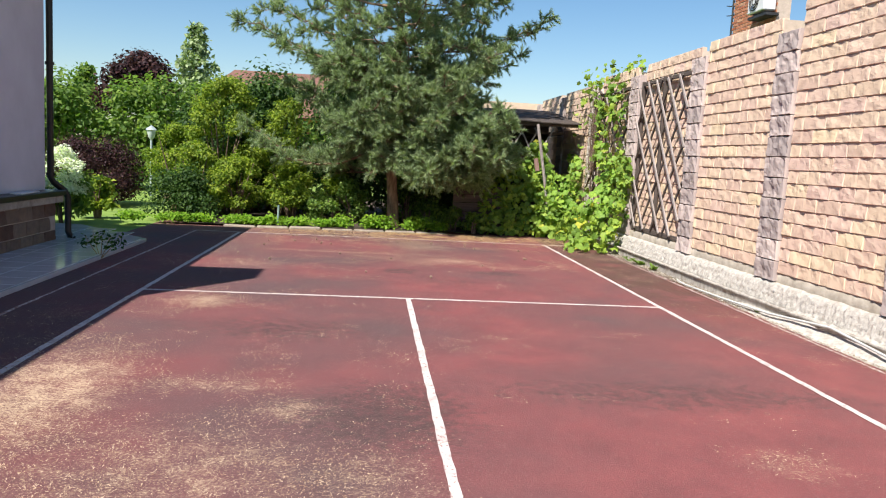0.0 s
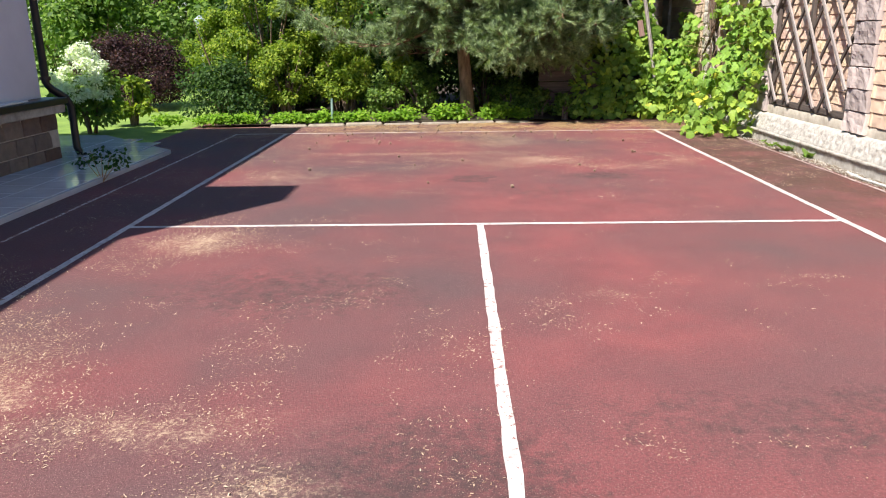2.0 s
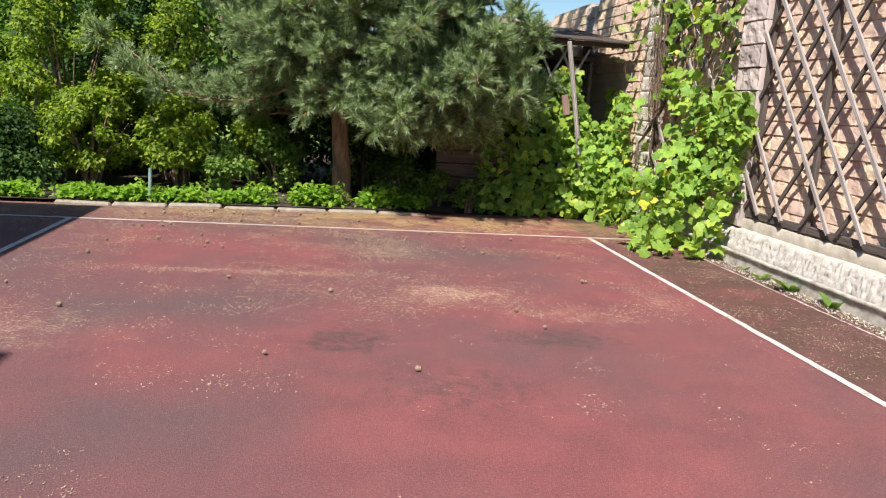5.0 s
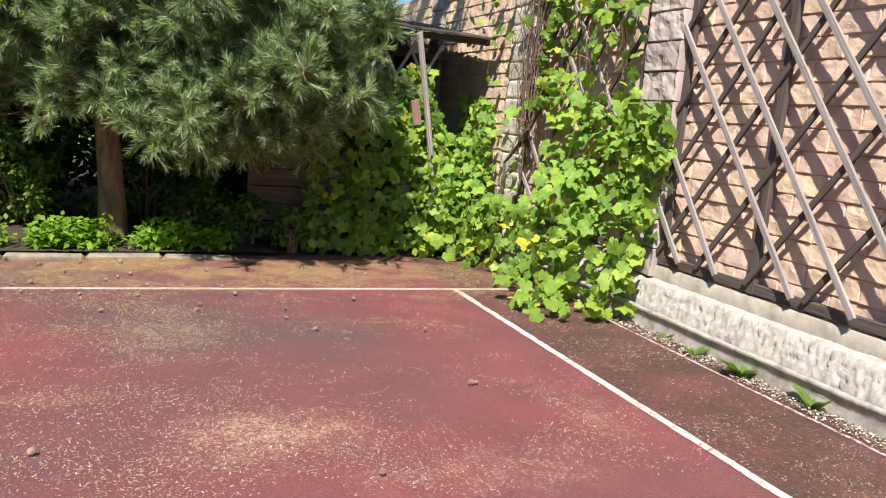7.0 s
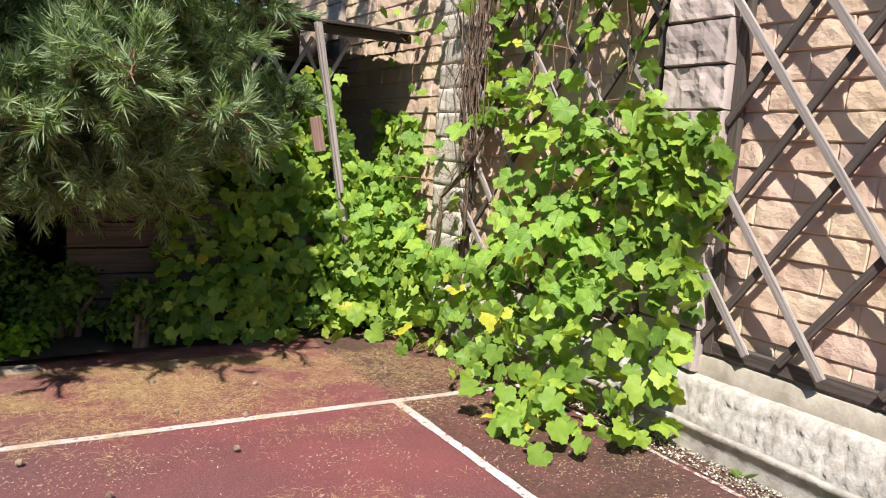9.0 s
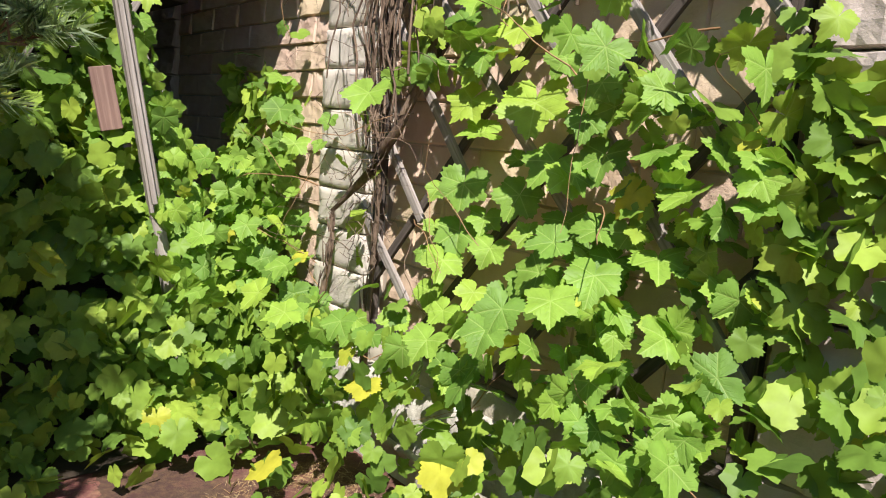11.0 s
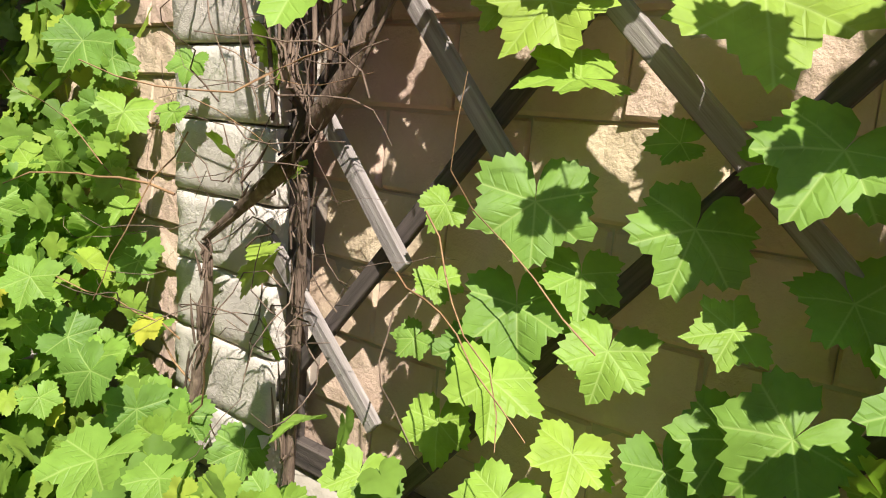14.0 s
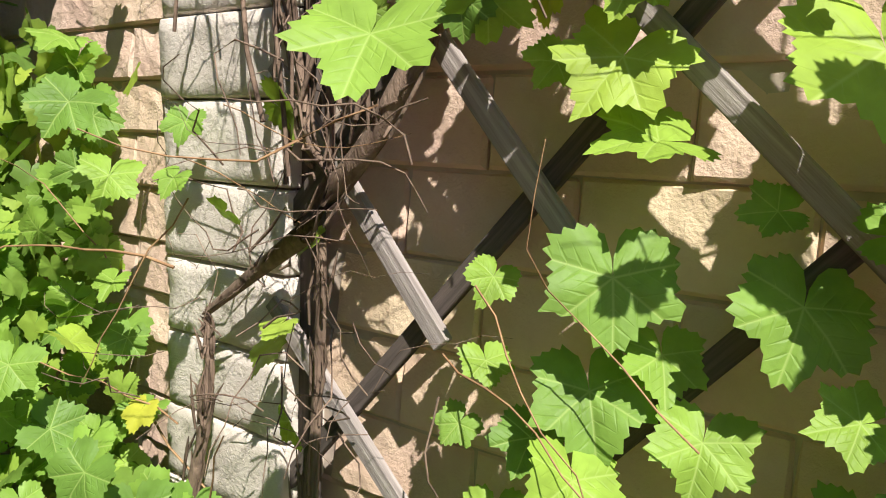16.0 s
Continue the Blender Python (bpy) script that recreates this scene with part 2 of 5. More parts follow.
M_BROWNROOF = mat_plain("brown_roof", (0.10, 0.065, 0.06), (0.17, 0.12, 0.11), 3, 0.6, 0.2)
M_BARK = mat_plain("pine_bark", (0.10, 0.065, 0.045), (0.38, 0.24, 0.15), 16, 0.95, 0.9, fine=40, stretch=(1, 1, 0.3))
M_VINEBARK = mat_plain("vine_bark", (0.08, 0.05, 0.035), (0.30, 0.21, 0.15), 25, 0.95, 0.9, fine=60, stretch=(1, 1, 0.25))
M_CANE = mat_plain("young_cane", (0.22, 0.11, 0.055), (0.42, 0.26, 0.13), 20, 0.7, 0.2)
M_GRAPE = mat_leaf("grape_leaf", [(0.0, (0.14, 0.25, 0.045)), (0.5, (0.21, 0.345, 0.055)), (0.90, (0.275, 0.41, 0.06)), (1.0, (0.33, 0.44, 0.06))], False, 0.26, 0.5, True)
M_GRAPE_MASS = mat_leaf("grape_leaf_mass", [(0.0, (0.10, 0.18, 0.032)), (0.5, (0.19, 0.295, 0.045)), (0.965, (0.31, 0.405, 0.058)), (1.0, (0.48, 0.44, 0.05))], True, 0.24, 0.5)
M_YELLOWING = mat_leaf("yellowing_leaf", [(0.0, (0.34, 0.36, 0.05)), (1.0, (0.50, 0.44, 0.05))], False, 0.26, 0.5, True)
M_NEEDLE = mat_leaf("pine_needle", [(0.0, (0.11, 0.155, 0.085)), (0.5, (0.23, 0.29, 0.155)), (1.0, (0.38, 0.45, 0.24))], True, 0.36, 0.45)
M_BUSH = mat_leaf("bright_bush_leaf", [(0.0, (0.09, 0.15, 0.022)), (0.5, (0.18, 0.25, 0.032)), (1.0, (0.33, 0.38, 0.045))], True, 0.4)
# leaf for shaded plants, the shade put into its dark green
M_HEDGE = mat_leaf("shade_darkened_leaf", [(0.0, (0.022, 0.05, 0.014)), (0.6, (0.045, 0.09, 0.022)), (1.0, (0.08, 0.14, 0.03))], True, 0.3)
M_GREEN = mat_leaf("garden_leaf", [(0.0, (0.07, 0.13, 0.03)), (0.5, (0.13, 0.21, 0.045)), (1.0, (0.22, 0.30, 0.06))], True, 0.4)
M_PURPLE = mat_leaf("purple_leaf", [(0.0, (0.020, 0.010, 0.013)), (0.6, (0.045, 0.020, 0.024)), (1.0, (0.11, 0.050, 0.045))], True, 0.3)
M_WEED = mat_leaf("weed_leaf", [(0.0, (0.11, 0.21, 0.02)), (0.6, (0.19, 0.33, 0.03)), (1.0, (0.29, 0.42, 0.05))], True, 0.45)
M_FLOWER = mat_leaf("white_petal", [(0.0, (0.62, 0.66, 0.52)), (1.0, (0.82, 0.82, 0.78))], True, 0.3)
M_LITTER = mat_leaf("dry_needles", [(0.0, (0.34, 0.20, 0.09)), (0.5, (0.50, 0.34, 0.17)), (1.0, (0.64, 0.48, 0.28))], True, 0.1, 0.8)
M_CHAFF = mat_leaf("dry_chaff", [(0.0, (0.22, 0.12, 0.08)), (0.4, (0.44, 0.30, 0.20)), (1.0, (0.66, 0.52, 0.38))], True, 0.05, 0.9)
M_DEBRIS = mat_leaf("dry_scraps", [(0.0, (0.10, 0.07, 0.045)), (0.35, (0.30, 0.22, 0.13)), (0.55, (0.52, 0.47, 0.40)), (1.0, (0.74, 0.70, 0.64))], True, 0.05, 0.9)
M_CONE = mat_plain("pine_cone_scale", (0.16, 0.10, 0.07), (0.46, 0.34, 0.24), 60, 0.9, 0.3)
M_BRICK = mat_rock("chimney_brick", [(0.0, (0.38, 0.14, 0.08)), (0.5, (0.48, 0.22, 0.13)), (1.0, (0.56, 0.34, 0.22))], 0.4, 14)
M_WHITE = mat_plain("white_enamel", (0.68, 0.68, 0.66), (0.78, 0.78, 0.76), 4, 0.4, 0.05)
M_DARK = mat_plain("dark_metal", (0.02, 0.02, 0.02), (0.05, 0.05, 0.05), 5, 0.5, 0.1)
M_LAMPGREY = mat_plain("grey_green_paint", (0.28, 0.33, 0.33), (0.40, 0.45, 0.44), 5, 0.5, 0.1)
M_HOSE = mat_plain("pale_hose", (0.42, 0.42, 0.40), (0.60, 0.60, 0.57), 8, 0.6, 0.1)
M_GLASS = mat_plain("lamp_glass", (0.55, 0.60, 0.60), (0.70, 0.74, 0.74), 3, 0.2, 0.02)
M_GREENPOST = mat_plain("green_painted_metal", (0.13, 0.22, 0.19), (0.24, 0.34, 0.30), 9, 0.6, 0.1)


# ---- mesh helpers ----
def link_mesh(name, me, material, parent=None, label=""):
    ob = new(name, me)
    if material and not me.materials:
        me.materials.append(material)
    if parent:
        ob.parent = parent
    if label:
        ob["label"] = label
    return ob


def part(name, bm, material, parent=None, label="", smooth=False):
    me = bpy.data.meshes.new(name)
    if smooth:
        for f in bm.faces:
            f.smooth = True
    bm.normal_update()
    bm.to_mesh(me)
    bm.free()
    return link_mesh(name, me, material, parent, label)


def np_mesh(name, verts, faces):
    """A mesh from arrays: n x 3 places, m x k indices."""
    verts, faces = np.asarray(verts, np.float32), np.asarray(faces, np.int32)
    me = bpy.data.meshes.new(name)
    m, k = faces.shape
    me.vertices.add(len(verts))
    me.vertices.foreach_set("co", verts.ravel())
    me.loops.add(m * k)
    me.loops.foreach_set("vertex_index", faces.ravel())
    me.polygons.add(m)
    me.polygons.foreach_set("loop_start", np.arange(m, dtype=np.int32) * k)
    me.update(calc_edges=True)
    me.validate()
    return me


def thing(name, label, category, x=0.0, y=0.0, z=0.0, group="", kind=""):
    ob = new(name)
    ob.location = (x, y, z)
    return tagged(ob, label, category, group, kind)


def box(bm, x0, x1, y0, y1, z0, z1, bevel=0.0, m=None):
    g = bmesh.ops.create_cube(bm, size=1.0)
    vs = g["verts"]
    for v in vs:
        v.co = Vector((x0 + (v.co.x + 0.5) * (x1 - x0), y0 + (v.co.y + 0.5) * (y1 - y0), z0 + (v.co.z + 0.5) * (z1 - z0)))
    if bevel:
        es = list({e for v in vs for e in v.link_edges})
        r = bmesh.ops.bevel(bm, geom=es, offset=bevel, segments=1, affect="EDGES")
        vs = list({v for f in r["faces"] for v in f.verts} | {v for v in vs if v.is_valid})
    if m is not None:
        for v in vs:
            v.co = m @ v.co
    return vs


def box_part(name, dims, material, parent=None, bevel=0.0, label="", m=None):
    bm = bmesh.new()
    box(bm, *dims, bevel=bevel, m=m)
    return part(name, bm, material, parent, label)


def tube(points, radii, sides=6):
    """Arrays of a tapered tube along points."""
    pts = [Vector(p) for p in points]
    vs, fs = [], []
    for i, p in enumerate(pts):
        d = (pts[min(i + 1, len(pts) - 1)] - pts[max(i - 1, 0)]).normalized()
        a = d.orthogonal().normalized()
        b = d.cross(a)
        r = radii[i] if hasattr(radii, "__len__") else radii
        for s in range(sides):
            w = 2 * math.pi * s / sides
            vs.append(p + (a * math.cos(w) + b * math.sin(w)) * r)
    for i in range(len(pts) - 1):
        for s in range(sides):
            q = (s + 1) % sides
            fs.append((i * sides + s, i * sides + q, (i + 1) * sides + q, (i + 1) * sides + s))
    return [tuple(v) for v in vs], fs


def tubes_mesh(name, many, sides=6):
    vs, fs = [], []
    for points, radii in many:
        v, f = tube(points, radii, sides)
        o = len(vs)
        vs += v
        fs += [tuple(i + o for i in q) for q in f]
    me = np_mesh(name, vs, fs)
    me.polygons.foreach_set("use_smooth", [True] * len(me.polygons))
    return me


def beam(name, a, b, width, depth, material, parent, face=(1, 0, 0), label=""):
    """A board from a to b, its thickness along face."""
    a, b = Vector(a), Vector(b)
    d = b - a
    x = d.normalized()
    z = Vector(face).normalized()
    y = z.cross(x).normalized()
    z = x.cross(y)
    m = Matrix((x, y, z)).transposed().to_4x4()
    m.translation = (a + b) / 2
    bm = bmesh.new()
    box(bm, -d.length / 2, d.length / 2, -width / 2, width / 2, -depth / 2, depth / 2, bevel=min(width, depth) * 0.12)
    ob = part(name, bm, material, parent, label)
    ob.matrix_local = (parent.matrix_basis.inverted() if parent else Matrix()) @ m
    return ob


def rough_block(w, d, h, seed, nx=6, nz=3, amp=0.018, edge=0.25):
    """A stone with a split face towards -x: w along y, h along z, d deep."""
    noise.seed_set(seed + 1)
    vs, fs = [], []
    for j in range(nz + 1):
        for i in range(nx + 1):
            u = 0 if i == 0 else 1 if i == nx else 0.007 / w + (1 - 0.014 / w) * (i - 1) / (nx - 2)
            v = 0 if j == 0 else 1 if j == nz else 0.006 / h + (1 - 0.012 / h) * (j - 1) / (nz - 2)
            e = min(u, 1 - u, v, 1 - v)
            bulge = amp * (0.9 if e > 0.01 else -0.2)
            p = (u * w * 9, v * h * 9, seed * 3.7)
            n = noise.noise(p) * amp * 1.3 + noise.noise((p[0] * 2.2, p[1] * 2.2, p[2])) * amp * 0.6 + noise.noise((p[0] * 6, p[1] * 6, p[2])) * amp * 0.25
            vs.append((-(bulge + (n if e > 0.01 else n * 0.3)), (u - 0.5) * w, (v - 0.5) * h))
    for j in range(nz):
        for i in range(nx):
            a = j * (nx + 1) + i
            fs.append((a, a + nx + 1, a + nx + 2, a + 1))
    ring = [i for i in range(nx + 1)] + [(j + 1) * (nx + 1) - 1 for j in range(1, nz + 1)]
    ring += [nz * (nx + 1) + i for i in range(nx - 1, -1, -1)] + [j * (nx + 1) for j in range(nz - 1, 0, -1)]
    o = len(vs)
    for r in ring:
        vs.append((d, vs[r][1], vs[r][2]))
    for k in range(len(ring)):
        q = (k + 1) % len(ring)
        fs.append((ring[k], ring[q], o + q, o + k))
    me = np_mesh("block", vs, fs)
    me.polygons.foreach_set("use_smooth", [False] * len(me.polygons))
    return me


def unit_frames(normals, tips):
    """Stacks of rotation matrices: z along normals, y near tips."""
    z = normals / np.linalg.norm(normals, axis=1, keepdims=True)
    y = tips - z * np.sum(tips * z, axis=1, keepdims=True)
    y = y / np.maximum(np.linalg.norm(y, axis=1, keepdims=True), 1e-6)
    x = np.cross(y, z)
    return np.stack([x, y, z], axis=2)


def scatter(shape_v, shape_f, places, rots, sizes):
    """Copies of a small shape, joined as arrays."""
    sv, sf = np.asarray(shape_v, float), np.asarray(shape_f, int)
    v = np.einsum("nij,kj->nki", rots, sv) * sizes[:, None, None] + places[:, None, :]
    n, k = len(places), len(sv)
    f = sf[None, :, :] + (np.arange(n) * k)[:, None, None]
    return v.reshape(-1, 3), f.reshape(-1, sf.shape[1])


RHOMB = ([(0, 0, 0), (0.34, 0.45, 0.10), (0, 1, -0.08), (-0.34, 0.45, 0.10)], [(0, 1, 2), (0, 2, 3)])


def random_dirs(n, rng):
    d = rng.normal(size=(n, 3))
    return d / np.linalg.norm(d, axis=1, keepdims=True)


def leaf_mass(name, blobs, count, size, material, parent, rng, shape=RHOMB, label="", up=0.5, shell=0.2, droop=0.3):
    """Leaves in and on uneven ellipsoids (cx, cy, cz, rx, ry, rz)."""
    b = np.array(blobs, float)
    wgt = b[:, 3] * b[:, 4] + b[:, 4] * b[:, 5] + b[:, 3] * b[:, 5]
    pick = rng.choice(len(b), size=count, p=wgt / wgt.sum())
    d = random_dirs(count, rng)
    rad = (shell + (1 - shell) * rng.random(count)) ** 0.6 * (1 + 0.22 * rng.normal(size=count))
    p = b[pick, :3] + d * b[pick, 3:] * rad[:, None]
    keep = p[:, 2] > 0.03
    p, d = p[keep], d[keep]
    nrm = d * 0.7 + np.array([0, 0, up]) + rng.normal(size=p.shape) * 0.45
    tip = d + rng.normal(size=p.shape) * 0.7 - np.array([0, 0, droop])
    v, f = scatter(*shape, p, unit_frames(nrm, tip), size * (0.6 + 0.8 * rng.random(len(p))))
    return link_mesh(name, np_mesh(name, v, f), material, parent, label)


def blob_crown(cx, cy, z0, z1, r, n, rng, lean=0.0, tight=0.42):
    """Uneven clumps for a crown between two heights."""
    out = []
    for _ in range(n):
        t = rng.random()
        w = r * (0.35 + 0.75 * math.sin(math.pi * min(1, 0.18 + 0.8 * t)))
        a = rng.random() * 2 * math.pi
        q = w * math.sqrt(rng.random()) * 0.75
        s = r * tight * (0.6 + 0.6 * rng.random())
        out.append((cx + math.cos(a) * q + lean * t, cy + math.sin(a) * q, z0 + (z1 - z0) * t, s, s, s * 0.8))
    return out


# ---- ground and court ----
def sheet(name, corners, z, material, label, category):
    bm = bmesh.new()
    bm.faces.new([bm.verts.new((x, y, z)) for x, y in corners])
    return tagged(part(name, bm, material), label, category, kind="structure")


sheet("ground", [(-900, -900), (900, -900), (900, 900), (-900, 900)], -0.06, M_GROUND, "grassy garden ground around the court", "ground")
floor = tagged(box_part("floor", (-3.6, 5.0, -14.0, 15.2, -0.2, 0.0), M_COURT), "worn red rubber court surface with dry needles", "court floor", kind="structure")


def court_line(x0, x1, y0, y1, material=M_LINE, z=0.004):
    bm = bmesh.new()
    nx = max(1, int(max(x1 - x0, y1 - y0) / 0.12))
    long_x = (x1 - x0) > (y1 - y0)
    pts = []
    for i in range(nx + 1):
        u = i / nx
        j0, j1 = R.uniform(-0.004, 0.004), R.uniform(-0.004, 0.004)
        if long_x:
            pts.append((bm.verts.new((x0 + u * (x1 - x0), y0 + j0, z)), bm.verts.new((x0 + u * (x1 - x0), y1 + j1, z))))
        else:
            pts.append((bm.verts.new((x1 + j1, y0 + u * (y1 - y0), z)), bm.verts.new((x0 + j0, y0 + u * (y1 - y0), z))))
    for a, b in zip(pts, pts[1:]):
        bm.faces.new((a[0], b[0], b[1], a[1]))
    part("court_line", bm, material, floor, "worn white painted line")


court_line(0.915, 0.97, -14, 7.755)
court_line(-1.81, 3.735, 7.755, 7.81)
court_line(3.735, 3.79, -14, 13.59)
court_line(-1.865, -1.81, -14, 13.59)
court_line(-2.62, 4.68, 13.59, 13.645)
court_line(-2.62, -2.585, -14, 13.59, M_FADED)
court_line(4.65, 4.678, -14, 13.59, M_FADED)

# curb and planting bed behind the court
sheet("planting_bed", [(-3.2, 14.5), (2.45, 14.92), (2.45, 24), (-3.2, 24)], 0.045, M_SOIL, "dark soil of the planting bed", "ground")
sheet("corner_bed", [(2.45, 15.0), (5.1, 15.15), (5.1, 24), (2.45, 24)], 0.01, M_SOIL, "dark leaf mould under the vine", "ground")
for i in range(7):
    xa = -2.4 + i * 0.62
    y = 14.42 + 0.075 * (xa + 4)
    c = box_part("curb_stone", (-0.3, 0.3, -0.055, 0.055, -0.1, 0.055), M_CURB, None, 0.022)
    c.matrix_basis = pose(xa + 0.4, y + 0.02 * R.uniform(-1, 1), R.uniform(-0.03, 0.012), R.uniform(-5, 5), R.uniform(-1.6, 1.6), 4.3 + R.uniform(-2.5, 2.5))
    tagged(c, "old grey concrete curb stone along the court", "curb", "curb stones", "structure")

# ---- block wall ----
WALL_X = 5.12
PIERS = [0.75, 3.2, 5.67, 7.90, 10.20, 12.80, 15.29, 17.95, 20.5]
PIER_W = 0.43
noise.seed_set(1)
BLOCKS = [rough_block(0.385, 0.06, 0.137, i, 14, 7, 0.0075) for i in range(8)]
HALVES = [rough_block(0.20, 0.06, 0.137, 20 + i, 9, 7, 0.0075) for i in range(4)]
PBLOCKS = [rough_block(PIER_W, 0.13, 0.191, 40 + i, 16, 9, 0.018) for i in range(8)]
PALE_BLOCKS = [rough_block(0.46, 0.13, 0.191, 50 + i, 14, 8, 0.0075) for i in range(5)]
for me in BLOCKS + HALVES:
    me.materials.append(M_BLOCK)
for me in PBLOCKS:
    me.materials.append(M_PIER)
for me in PALE_BLOCKS:
    me.materials.append(M_PALE)
    me.polygons.foreach_set("use_smooth", [True] * len(me.polygons))


def block_panel(index, y0, y1, top, base=0.46, course=0.146):
    face = WALL_X if index in (5, 6) else 5.035
    wall = tagged(box_part("wall_%d" % index, (face + 0.004, WALL_X + 0.25, y0, y1, 0.0, top - 0.02), M_MORTAR),
                  "tall fence wall panel of beige split-face blocks", "wall", kind="structure")
    rows = int(round((top - base) / course))
    for r in range(rows):
        z = base + (r + 0.5) * course
        y = y0 + (0 if r % 2 else -0.2)
        while y < y1 - 0.02:
            a, b = max(y, y0), min(y + 0.4, y1)
            if b - a > 0.06:
                me = R.choice(BLOCKS if b - a > 0.3 else HALVES)
                ob = link_mesh("block", me, None, wall)
                ob.location = (face + R.uniform(-0.004, 0.002), (a + b) / 2, z + R.uniform(-0.002, 0.002))
                ob.rotation_euler = (0, 0.075 + R.uniform(-0.035, 0.035), R.uniform(-0.012, 0.012))
                ob.scale = (1, (b - a - 0.003) / (0.385 if b - a > 0.3 else 0.20), course / 0.141)
            y += 0.4
    return wall


TOPS = [3.3, 3.35, 3.38, 3.30, 3.26, 3.24, 3.22, 3.22]
for i in range(8):
    block_panel(i + 1, PIERS[i] + PIER_W / 2, PIERS[i + 1] - PIER_W / 2, TOPS[i], course=0.19 if i == 5 else 0.142)
for i, y in enumerate(PIERS):
    pier = tagged(box_part("pillar", (5.0 + 0.04, 5.36, y - PIER_W / 2 + 0.01, y + PIER_W / 2 - 0.01, 0.0, 3.12), M_MORTAR),
                  "fence pillar of grey-pink split-face blocks", "pillar", "fence pillars", "structure")
    tall = 0.197 if y > 15 else 0.23
    for k in range(int(2.78 / tall)):
        ob = link_mesh("block", R.choice(PALE_BLOCKS if 15 < y < 16 else PBLOCKS), None, pier)
        ob.scale = (1, 1, tall / 0.197)
        ob.location = (5.0 + R.uniform(-0.008, 0.006), y, 0.36 + (k + 0.5) * tall)
        ob.rotation_euler = (0, 0, R.uniform(-0.02, 0.02))
# back wall across the far end
back = tagged(box_part("wall_9", (2.4, 5.4, 21.4, 21.65, 0, 3.2), M_BLOCK), "far block wall closing the garden corner", "wall", kind="structure")

# plinth under the wall
def plinth_profile(name, prof, y0, y1, step, material, jitter, label):
    vs, fs = [], []
    n = int((y1 - y0) / step)
    for i in range(n + 1):
        y = y0 + (y1 - y0) * i / n
        for j, (x, z) in enumerate(prof):
            q = 0.3 * noise.noise((y * 5, j * 0.3, 1.0)) + 0.5 * noise.noise((y * 21, j * 0.9, 4.0)) + 0.9 * noise.noise((y * 47, j * 2.7, 6.0))
            s = jitter if 0 < j < len(prof) - 1 else 0
            vs.append((x + q * s, y, max(0, z + noise.noise((y * 6, j * 1.9, 9.0)) * s * 0.8)))
    k = len(prof)
    for i in range(n):
        for j in range(k - 1):
            fs.append((i * k + j, (i + 1) * k + j, (i + 1) * k + j + 1, i * k + j + 1))
    return tagged(link_mesh(name, np_mesh(name, vs, fs), material), label, "plinth", kind="structure")


plinth_profile("wall_plinth", [(4.90, 0.0), (4.905, 0.10), (4.91, 0.14), (4.915, 0.17), (4.925, 0.19), (4.93, 0.21), (4.935, 0.23), (4.945, 0.25), (4.95, 0.27), (4.955, 0.29), (4.965, 0.31), (4.975, 0.33), (4.99, 0.345), (5.02, 0.352), (5.06, 0.355), (5.2, 0.36)],
               -2, 17, 0.014, M_CONCRETE, 0.017, "rough whitewashed concrete footing of the wall")
plinth_profile("plinth_band", [(5.03, 0.30), (5.032, 0.36), (5.034, 0.45), (5.06, 0.46), (5.18, 0.462)], -2, 22, 0.3, M_LEDGE, 0.0, "smooth plaster band under the blocks")
plinth_profile("plinth_ledge", [(4.845, 0.0), (4.85, 0.06), (4.85, 0.115), (4.835, 0.118), (4.828, 0.14), (4.835, 0.155), (4.855, 0.155), (4.865, 0.13), (4.875, 0.07), (4.93, 0.065)],
               -2, 22, 0.03, M_CHALK, 0.009, "low weathered concrete ledge beside the court")


def rubble():
    vs, fs, k = [], [], 7
    n = 330
    for i in range(n + 1):
        y = -1.0 + 10.2 * i / n
        fade = min(1.0, max(0.0, (9.2 - y) / 2.2))
        for j in range(k):
            u = j / (k - 1)
            q = noise.noise((y * 2.1, u * 2, 5.0)) + 0.7 * noise.noise((y * 9, u * 7, 2.0)) + 0.4 * noise.noise((y * 25, u * 18, 7.0))
            vs.append((4.70 + 0.24 * u + 0.02 * q, y, max(-0.02, fade * (0.20 * u ** 1.4 + 0.045 * q * (0.4 + u)) - 0.012)))
    for i in range(n):
        for j in range(k - 1):
            a = i * k + j
            fs.append((a, a + k, a + k + 1, a + 1))
    tagged(link_mesh("rubble_bank", np_mesh("rubble_bank", vs, fs), M_CONCRETE), "whitish crumbled concrete rubble against the wall foot", "rubble", kind="structure")


rubble()


